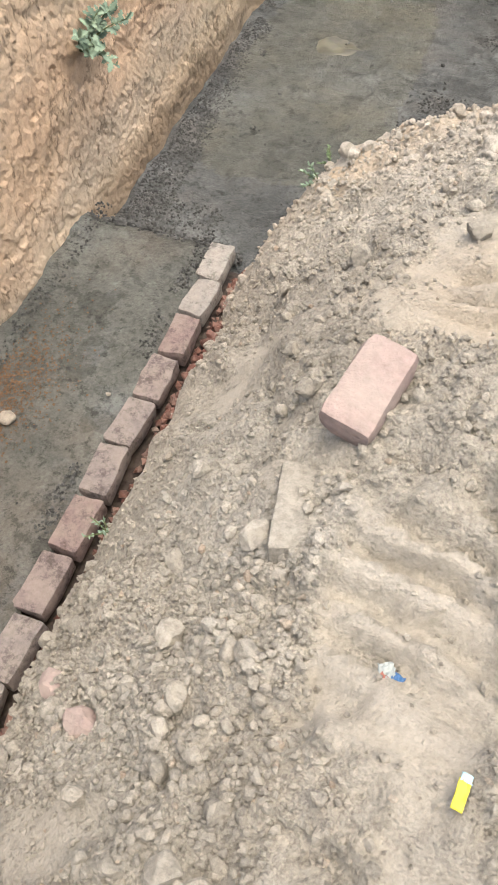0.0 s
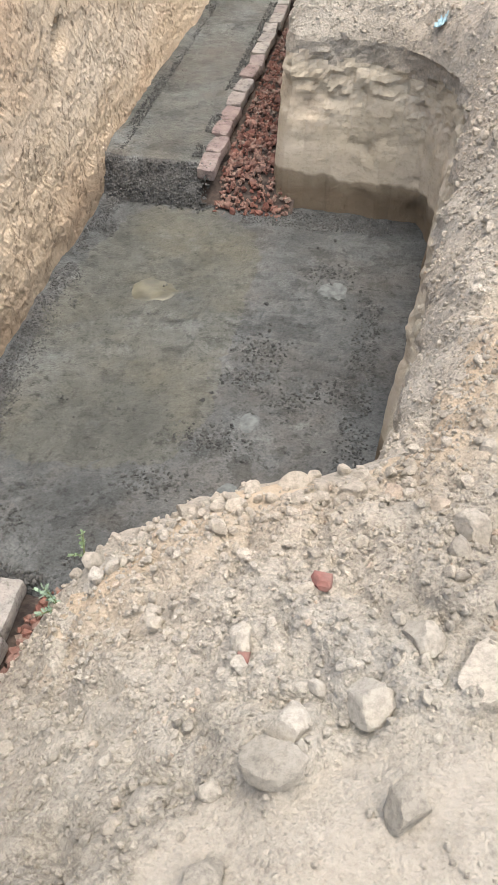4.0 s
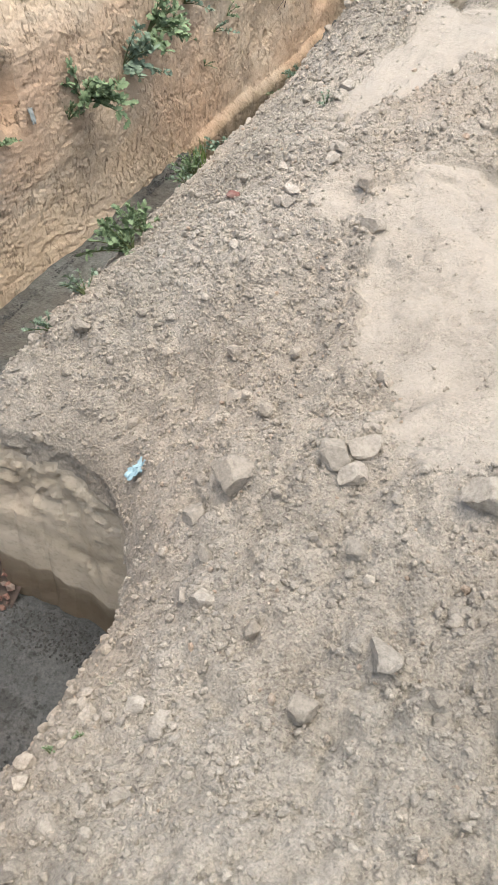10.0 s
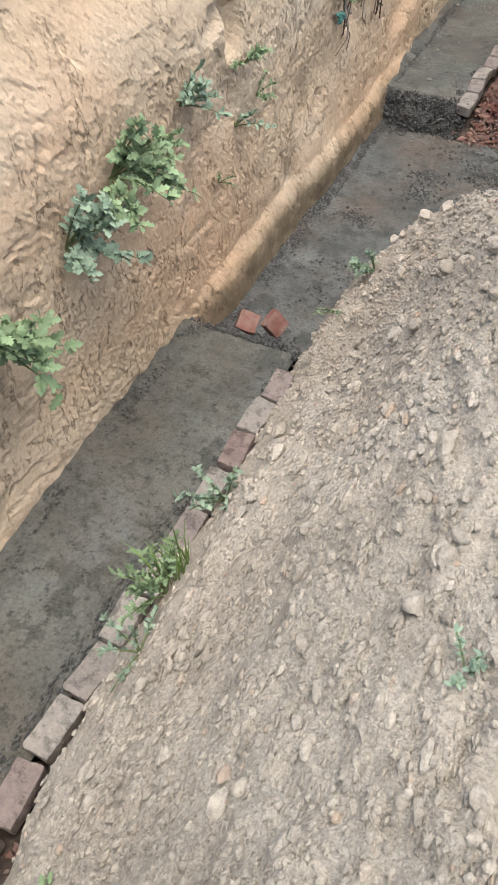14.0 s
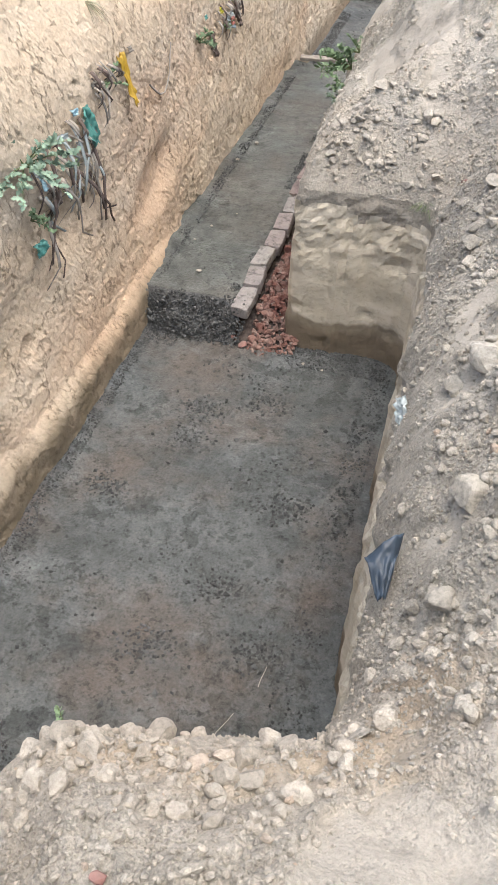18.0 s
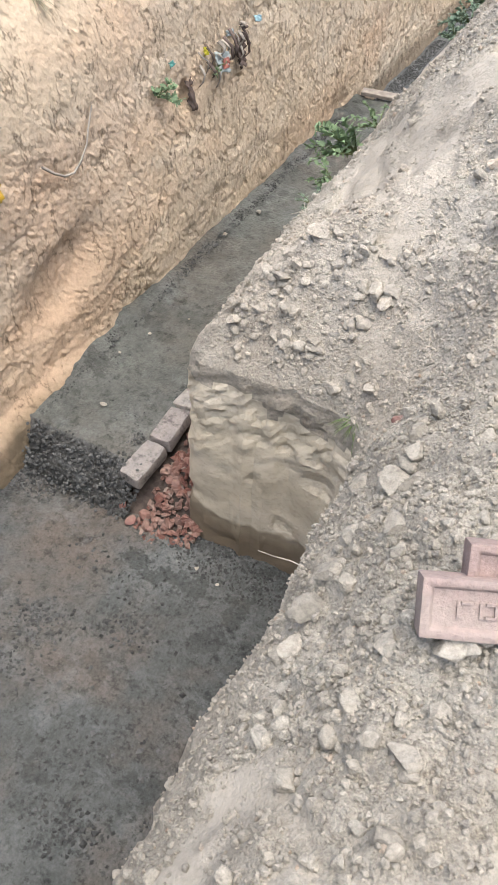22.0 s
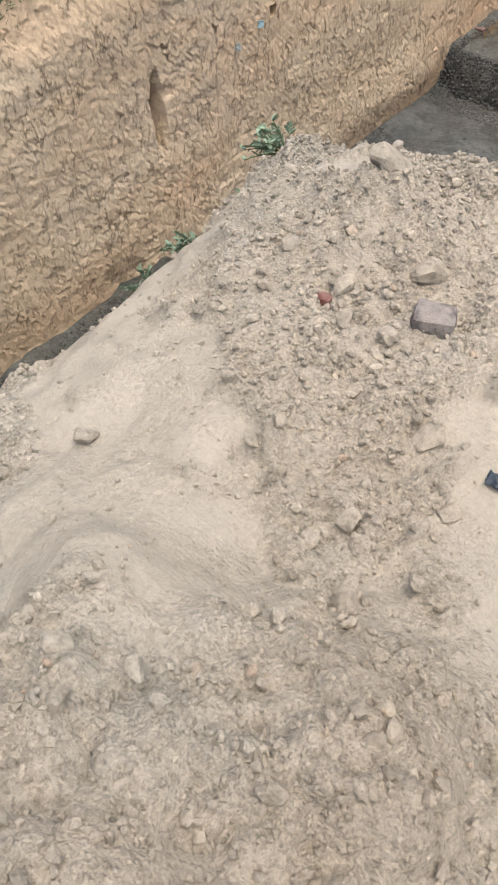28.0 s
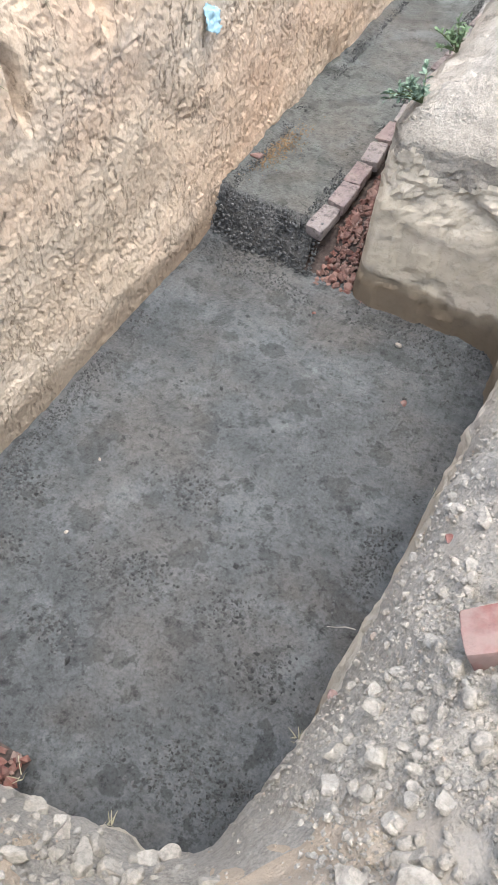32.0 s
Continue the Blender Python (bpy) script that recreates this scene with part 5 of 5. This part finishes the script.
def chip(x, y, z, r, material, seed, label, name="brick_chip"):
    v, f = lump(2, seed, 0.5, 0.6)
    me = bpy.data.meshes.new(name)
    me.from_pydata((v * r).tolist(), [], f.tolist())
    me.materials.append(material)
    ob = new(name, me)
    ob.matrix_world = pose(x, y, z, 10, 5, seed * 37 % 360)
    return tagged(ob, label, "brick chip" if material is not STONE else "pebble", "chips and pebbles")


for i, (x, y, r) in enumerate([(1.97, 14.71, 0.026), (1.79, 6.73, 0.034), (1.28, 0.3, 0.04), (1.17, 0.36, 0.036), (1.84, 11.97, 0.032), (1.77, 1.88, 0.026), (1.9, 16.45, 0.018), (2.0, 16.9, 0.02), (1.5, 8.6, 0.018), (1.66, 1.72, 0.02)]):
    chip(x, y, bank_z(x, y) + r * 0.2, r, PINKBRICK if i in (2, 3) else REDBRICK, 1200 + i, "broken chip of red brick on the bank")
for i, (x, y, z, r) in enumerate([(1.525, 18.36, 0.01, 0.026), (0.85, 18.7, 0.02, 0.018), (0.62, 12.0, 0.03, 0.03), (0.7, 11.95, 0.02, 0.03)]):
    chip(x, y, z, r, REDBRICK, 1220 + i, "chip of red brick on the wet concrete")
for i, (x, y, z, r) in enumerate([(0.24, 1.38, 0.24, 0.04), (0.2, 1.32, 0.24, 0.03), (0.54, 1.6, 0.235, 0.014), (0.3, 1.2, 0.23, 0.012), (0.08, 13.9, 0.235, 0.018), (0.14, 14.22, 0.235, 0.018), (0.3, 12.35, 0.235, 0.016), (0.2, 12.9, 0.235, 0.01), (0.32, 13.1, 0.235, 0.009), (0.15, 12.7, 0.235, 0.01),
                                  (1.35, 18.72, 0.01, 0.022), (1.1, 11.88, 0.01, 0.014), (1.22, 11.85, 0.01, 0.01), (0.5, 16.9, 0.01, 0.014), (0.4, 17.3, 0.01, 0.01)]):
    chip(x, y, z, r, STONE, 1240 + i, "pale pebble on the wet concrete", "pebble")
GREYWOOD = plain("weathered wood", (0.198, 0.176, 0.149), 0.9, 0.25, 22, 0.6)
WHITEPLASTIC = plain("white plastic film", (0.253, 0.281, 0.270), 0.35, 0.1)
BLUEFILM = plain("pale blue film", (0.220, 0.330, 0.363), 0.35, 0.12)
NAVYFILM = plain("dark blue plastic bag", (0.028, 0.040, 0.055), 0.36, 0.3)
TEALFILM = plain("teal plastic bag", (0.072, 0.198, 0.165), 0.35, 0.2)
YELLOWFILM = plain("yellow plastic bag", (0.341, 0.220, 0.028), 0.35, 0.15)
BROWNCLOTH = plain("rotten brown cloth", (0.088, 0.066, 0.055), 0.95, 0.35)
PALECLOTH = plain("dirty pale cloth", (0.253, 0.226, 0.187), 0.95, 0.15)
REDFILM = plain("red print", (0.231, 0.088, 0.066), 0.4, 0.1)
COBALT = plain("cobalt print", (0.033, 0.094, 0.209), 0.4, 0.1)
YELLOWPRINT = plain("yellow print", (0.440, 0.396, 0.033), 0.4, 0.08)

plank = bmesh.new()
bmesh.ops.create_cube(plank, size=1.0)
bmesh.ops.scale(plank, vec=(0.46, 0.085, 0.028), verts=plank.verts)
bmesh.ops.bevel(plank, geom=list(plank.edges), offset=0.004, segments=1, affect="EDGES")
bmesh.ops.subdivide_edges(plank, edges=[e for e in plank.edges if e.calc_length() > 0.2], cuts=7)
for v in plank.verts:
    v.co += noise.noise_vector(v.co * 9) * 0.004
plank = part("plank", plank, GREYWOOD)
plank.matrix_world = pose(0.27, 16.1, 0.252, 2, 2, 8)
tagged(plank, "weathered grey plank laid across the concrete strip", "plank")


def sheet(name, place, size, seed, material, label, category, rx=0, ry=0, rz=0, crumple=0.25, hang=0.0, parent=None, ragged=0.3, taper=0.0):
    """Crumpled film, cloth or paper with a little thickness."""
    n, m = 14, 14
    w, h = size
    u, v = np.meshgrid(np.linspace(-0.5, 0.5, n), np.linspace(-0.5, 0.5, m))
    edge = 1 + ragged * fbm(u * 4, v * 4, seed, 2, seed)
    x, y = u * w * edge, v * h * (1 + ragged * fbm(u * 5, v * 5, seed + 3.0, 2, seed + 1))
    x = x * (1 - taper * (0.5 - v)) - 0.4 * taper * w * (0.5 - v)
    z = crumple * min(w, h) * (fbm(u * 5, v * 5, seed + 0.5, 3, seed + 2) + 0.6 * np.abs(fbm(u * 11, v * 11, seed + 0.5, 2, seed + 3))) - hang * h * np.maximum(0, -v) ** 1.5
    ob = mesh_object(name, np.stack([x, y, z], 2).reshape(-1, 3), grid_faces(m, n), material, True, parent)
    ob.matrix_local = pose(*place, rx, ry, rz)
    s = ob.modifiers.new("thickness", "SOLIDIFY")
    s.thickness = 0.0016
    if label:
        tagged(ob, label, category)
    return ob


sheet("paper_scrap", (1.95, 5.61, bank_z(1.95, 5.61) + 0.02), (0.06, 0.13), 21, BLUEFILM, "crumpled pale blue scrap on the trench rim", "paper", 25, -30, -25, 0.5)
sheet("plastic_scrap", (1.785, 10.43, bank_z(1.80, 10.43) + 0.01), (0.05, 0.11), 22, WHITEPLASTIC, "torn whitish plastic scrap over the rim", "plastic scrap", 30, -50, -10, 0.6)
# a bag caught on the rim, its mouth up and its tail hanging
u, v = np.meshgrid(np.linspace(0, 1, 16), np.linspace(0, 1, 16))
mouth_l, mouth_r, tail = np.array((1.788, 9.622, 1.242)), np.array((1.88, 9.712, 1.265)), np.array((1.858, 9.535, 1.175))
edge = mouth_l + (mouth_r - mouth_l) * (u * (1 - 0.8 * v))[..., None]
body = edge + (tail - (mouth_l + 0.1 * (mouth_r - mouth_l))) * (v * (1 + 0.08 * fbm(u * 5, 1.0, 2.0, 2, 23)))[..., None]
body[..., 2] += 0.026 * fbm(u * 4, v * 4, 0.5, 3, 24) + 0.018 * np.abs(fbm(u * 8, v * 3, 0.2, 2, 25)) + 0.012 * np.sin(u * 3.1)
bag = mesh_object("plastic_bag", body.reshape(-1, 3), grid_faces(16, 16), NAVYFILM)
bag.modifiers.new("thickness", "SOLIDIFY").thickness = 0.0016
tagged(bag, "crumpled dark blue plastic bag hung over the rim", "plastic bag")
sheet("paper_scrap", (west_x(19.05, 1.25) + 0.03, 19.05, 1.25), (0.1, 0.12), 24, BLUEFILM, "crumpled white and blue wrapper stuck in the clay", "paper", 60, 20, 70, 0.35)
sheet("paper_scrap", (west_x(7.53, 1.2) + 0.02, 7.53, 1.2), (0.035, 0.09), 25, WHITEPLASTIC, "small white scrap stuck in the clay side", "paper", 80, 0, 80, 0.4)
sheet("plastic_scrap", (west_x(6.9, 1.94) + 0.04, 6.9, 1.95), (0.16, 0.10), 26, BLUEFILM, "crumpled light blue plastic on the top edge", "plastic scrap", 50, 20, 80, 0.6)
sheet("paper_scrap", (west_x(16.95, 1.18) + 0.012, 16.95, 1.18), (0.035, 0.035), 27, BLUEFILM, "tiny blue scrap stuck in the clay side", "paper", 70, 0, 70, 0.4)
sheet("paper_scrap", (west_x(16.75, 1.2) + 0.012, 16.76, 1.13), (0.03, 0.035), 28, WHITEPLASTIC, "tiny white scrap stuck in the clay side", "paper", 70, 0, 70, 0.4)
sheet("paper_scrap", (2.04, 12.25, bank_z(2.04, 12.25) + 0.012), (0.022, 0.03), 29, COBALT, "small cobalt blue scrap among clods", "paper", 5, 10, 20, 0.5)
sheet("plastic_scrap", (1.98, 12.27, bank_z(1.98, 12.27) + 0.012), (0.012, 0.07), 30, BLUEFILM, "thin pale blue ribbon among clods", "plastic scrap", 0, 5, 30, 0.6)
sheet("plastic_scrap", (2.51, 14.5, bank_z(2.51, 14.5) + 0.01), (0.035, 0.03), 31, NAVYFILM, "small dark blue scrap on the path", "plastic scrap", 0, 0, 0, 0.6)
w = sheet("wrapper", (1.82, 0.295, bank_z(1.82, 0.295) + 0.026), (0.014, 0.036), 32, YELLOWPRINT, "small bright yellow and blue wrapper on the dust", "wrapper", 0, 0, -8, 0.15, ragged=0.04)
sheet("blue_end", (0, 0.02, 0.001), (0.014, 0.01), 33, BLUEFILM, "", "", 0, 0, 0, 0.15, 0, w)
w = sheet("foil_scrap", (1.712, 0.435, bank_z(1.712, 0.435) + 0.014), (0.02, 0.024), 34, WHITEPLASTIC, "torn foil scrap with red and blue print", "wrapper", 0, 0, 30, 0.5)
sheet("red_print", (-0.010, -0.012, 0.002), (0.014, 0.02), 35, REDFILM, "", "", 0, 0, 20, 0.5, 0, w)
sheet("blue_print", (0.008, -0.014, 0.002), (0.018, 0.014), 36, COBALT, "", "", 0, 0, 40, 0.5, 0, w)

# litter dug through in the tall side
for n, (y0, z0, span, drop, mats) in enumerate([(11.5, 1.42, 0.62, 0.42, (BROWNCLOTH, PALECLOTH, BROWNCLOTH, GREYWOOD, PALECLOTH, WHITEPLASTIC)), (12.05, 1.52, 0.3, 0.2, (BROWNCLOTH, GREYWOOD, PALECLOTH)), (14.1, 1.24, 0.5, 0.16, (BROWNCLOTH, PALECLOTH, BROWNCLOTH, GREYWOOD))]):
    rng = random.Random(1300 + n)
    heap = tagged(new("buried_litter"), "old rags, roots and plastic strips hanging out of the clay", "litter", "litter in the tall side")
    heap.location = (west_x(y0, z0), y0, z0)
    for k in range(52 if n == 0 else 20):
        y, top = rng.uniform(-span / 2, span / 2), rng.uniform(-0.28, 0.04) if n == 0 else rng.uniform(-0.06, 0.06)
        L, wdt = drop * rng.uniform(0.15, 1.0) ** 1.3, rng.uniform(0.002, 0.012)
        drift = rng.uniform(-0.5, 0.7)
        bm = bmesh.new()
        last = None
        for t in (0, 0.2, 0.4, 0.6, 0.8, 1.0):
            yy = y + drift * L * t * rng.uniform(0.6, 1.4)
            zz = top - L * t
            xx = west_x(y0 + yy, z0 + zz) - heap.location.x + 0.012 + 0.035 * math.sin(t * 3.0)
            now = (bm.verts.new((xx, yy - wdt * (1 - 0.5 * t), zz)), bm.verts.new((xx + 0.006, yy + wdt * (1 - 0.5 * t), zz + 0.004)))
            if last:
                bm.faces.new((last[0], last[1], now[1], now[0]))
            last = now
        ob = part("strip", bm, mats[k % len(mats)], heap, smooth=True)
        s = ob.modifiers.new("thickness", "SOLIDIFY")
        s.thickness = 0.004
sheet("plastic_bag", (west_x(11.78, 1.34) + 0.04, 11.78, 1.36), (0.07, 0.18), 40, TEALFILM, "teal plastic bag half buried in the clay side", "plastic bag", 78, 0, 82, 0.8)
sheet("plastic_bag", (west_x(12.25, 1.4) + 0.04, 12.28, 1.40), (0.055, 0.26), 41, YELLOWFILM, "yellow plastic bag hanging out of the clay side", "plastic bag", 75, 0, 82, 0.7)
sheet("plastic_scrap", (west_x(11.2, 1.02) + 0.03, 11.16, 1.03), (0.09, 0.06), 42, TEALFILM, "pale green plastic scrap in the clay side", "plastic scrap", 75, 0, 82, 0.7)
sheet("plastic_scrap", (west_x(11.25, 1.3) + 0.03, 11.28, 1.3), (0.03, 0.07), 43, BLUEFILM, "pale blue plastic scrap in the clay side", "plastic scrap", 75, 0, 82, 0.6)
sheet("packet", (west_x(14.06, 1.16) + 0.04, 14.08, 1.17), (0.11, 0.10), 44, WHITEPLASTIC, "printed food packet stuck in the clay side", "packet", 70, 10, 82, 0.3)
sheet("packet", (west_x(14.06, 1.16) + 0.055, 14.08, 1.17), (0.05, 0.05), 45, REDFILM, "red scrap of a packet in the clay side", "packet", 70, 10, 82, 0.4)
sheet("plastic_scrap", (west_x(14.5, 1.25) + 0.03, 14.5, 1.26), (0.06, 0.035), 46, BLUEFILM, "small blue scrap in the clay side", "plastic scrap", 70, 10, 82, 0.4)
sheet("rag", (west_x(13.8, 1.1) + 0.03, 13.8, 1.1), (0.05, 0.16), 47, BROWNCLOTH, "dark rotten rag hanging out of the clay", "rag", 82, 0, 86, 0.7)
sheet("rag", (west_x(14.28, 1.16) + 0.03, 14.28, 1.15), (0.08, 0.15), 48, BROWNCLOTH, "dark rotten rag hanging out of the clay", "rag", 82, 0, 86, 0.8)
bm = bmesh.new()
pts = [Vector((west_x(12.6 + 0.38 * t, 1.22) + 0.02, 12.6 + 0.38 * t, 1.26 - 0.16 * math.sin(t * 3.1) + 0.12 * t)) for t in (0, 0.15, 0.3, 0.45, 0.6, 0.75, 0.9, 1.0)]
tube(bm, pts, 0.007, 0.004)
tagged(part("cloth_strip", bm, PALECLOTH, smooth=True), "twisted pale cloth strip hanging from the clay side", "rag")
STRAW = plain("bleached straw", (0.341, 0.319, 0.264), 0.8)
for i, (a, b) in enumerate([((1.30, 9.52, 0.02), (1.36, 9.66, 0.03)), ((1.42, 9.8, 0.02), (1.43, 9.9, 0.02)), ((1.78, 11.50, 0.98), (1.60, 11.52, 0.93)), ((1.87, 16.66, 1.0), (1.79, 16.66, 0.93)), ((1.78, 12.05, 0.42), (1.7, 11.97, 0.2)), ((1.06, 13.0, 1.15), (0.98, 12.94, 1.14)), ((1.05, 12.95, 1.14), (1.0, 13.03, 1.16))]):
    bm = bmesh.new()
    A, B = Vector(a), Vector(b)
    tube(bm, [A, A.lerp(B, 0.35) + Vector((0, 0, 0.01)), A.lerp(B, 0.7), B], 0.0018, 0.001)
    tagged(part("straw", bm, STRAW, smooth=True), "bleached dry straw lying across the dig", "straw", "straws")
# a stain of orange sand on the far strip, beside a clod fallen from the side
SAND = plain("orange sand", (0.182, 0.127, 0.072), 0.95, 0.3, 60, 0.6)
rng = np.random.RandomState(1400)
a, b = rng.normal(size=900), rng.normal(size=900)
p = np.stack([0.10 + 0.06 * a, 19.62 + 0.13 * b + 0.04 * a, 0.268 + 0 * a], 1)
p = p[p[:, 0] > 0.02]
tagged(scatter("sand_spill", p, rng.uniform(0.003, 0.008, len(p)), 1, 1401, SAND, 0.3, 0.5, 6, 3.1), "thin spill of orange sand on the concrete strip", "sand", kind="stuff")
chip(0.05, 19.48, 0.28, 0.045, REDBRICK, 1402, "reddish clay lump fallen on the concrete strip", "clay_lump")
# earth trodden over the first strip
EARTH = plain("red-brown earth", (0.110, 0.069, 0.041), 0.95, 0.3, 40, 0.6)
rng = np.random.RandomState(1410)
a, b = rng.normal(size=3200), rng.normal(size=3200)
p = np.stack([0.13 + 0.10 * a, 1.42 + 0.20 * b + 0.05 * a, 0.226 + 0 * a], 1)
p = p[(p[:, 0] > 0.02) & (p[:, 0] < 0.55)]
tagged(scatter("earth_spill", p, rng.uniform(0.002, 0.007, len(p)), 0, 1411, EARTH, 0.3, 0.35, 6, 0.5), "red-brown earth trodden over the concrete strip", "earth", kind="stuff")
# scraps among the litter
for i, (y, z, w, h, mat) in enumerate([(11.25, 1.36, 0.05, 0.03, WHITEPLASTIC), (11.32, 1.3, 0.025, 0.05, TEALFILM), (11.38, 1.18, 0.03, 0.025, TEALFILM), (11.62, 1.24, 0.03, 0.04, LEAF), (11.5, 1.14, 0.025, 0.05, BLUEFILM), (11.55, 1.4, 0.06, 0.025, WHITEPLASTIC), (11.7, 1.46, 0.04, 0.03, BLUEFILM), (11.95, 1.5, 0.05, 0.03, PALECLOTH), (12.4, 1.52, 0.04, 0.03, PALECLOTH), (13.62, 1.32, 0.04, 0.025, TEALFILM), (14.2, 1.28, 0.05, 0.03, WHITEPLASTIC), (13.95, 1.27, 0.03, 0.04, YELLOWPRINT)]):
    sheet("plastic_scrap", (west_x(y, z) + 0.02, y, z), (w, h), 60 + i, mat, "small torn scrap in the clay side", "plastic scrap", 75, 0, 60 + 9 * (i % 5), 0.7)
# crumbling lumps along the pit lips
rng = np.random.RandomState(1500)
SPANS = [((1.15, 2.0), (1.95, 2.6)), ((1.1, 8.75), (1.85, 9.16)), ((1.9, 9.1), (2.3, 11.9)), ((1.1, 12.05), (1.75, 12.5)), ((1.1, 15.55), (1.9, 15.9)), ((1.95, 16.0), (2.4, 17.2)), ((2.1, 2.6), (2.5, 4.8))]
x, y = (np.concatenate([rng.uniform(a[k], b[k], 230) for a, b in SPANS]) for k in (0, 1))
p, d = on_bank(x, y)
ok = d > 0.03
r = 0.011 + 0.019 * rng.uniform(size=len(x)) ** 2.2
p[:, 2] += r * 0.25
p, r = p[ok], r[ok]
big = np.argsort(-r)[:190]
for i in big:
    turn = random.Random(1600 + int(i))
    ob = new("stone", STONES[turn.randrange(9)])
    ob.matrix_world = Matrix.LocRotScale(p[i].tolist(), Euler((turn.uniform(-0.5, 0.5), turn.uniform(-0.5, 0.5), turn.uniform(0, 6.28))), (r[i] * 1.15, r[i], r[i]))
    tagged(ob, "pale dry clay lump on the crumbling pit lip", "stone", "clay lumps along the pit lips")
ok = np.ones(len(p), bool)
ok[big] = False
tagged(scatter("clay_lumps", p[ok], r[ok], 2, 1501, STONE, 0.4, 0.85, 12, 3.1), "pale dry clay lumps crumbling along the pit lips", "soil", kind="stuff")

# the second strip is LONGER by this much than laid out above: all that lies north of it moves along
LONGER = 0.75


def moved(y):
    return y + LONGER * step(7.0, 8.1, y)


for ob in list(scene.objects):
    if ob.parent or ob.type not in ("MESH", "EMPTY"):
        continue
    if ob.type == "MESH" and ob.matrix_basis == Matrix.Identity(4):
        co = np.empty(3 * len(ob.data.vertices), np.float32)
        ob.data.vertices.foreach_get("co", co)
        co[1::3] = moved(co[1::3])
        ob.data.vertices.foreach_set("co", co)
        ob.data.update()
    else:
        ob.location.y = float(moved(ob.location.y))
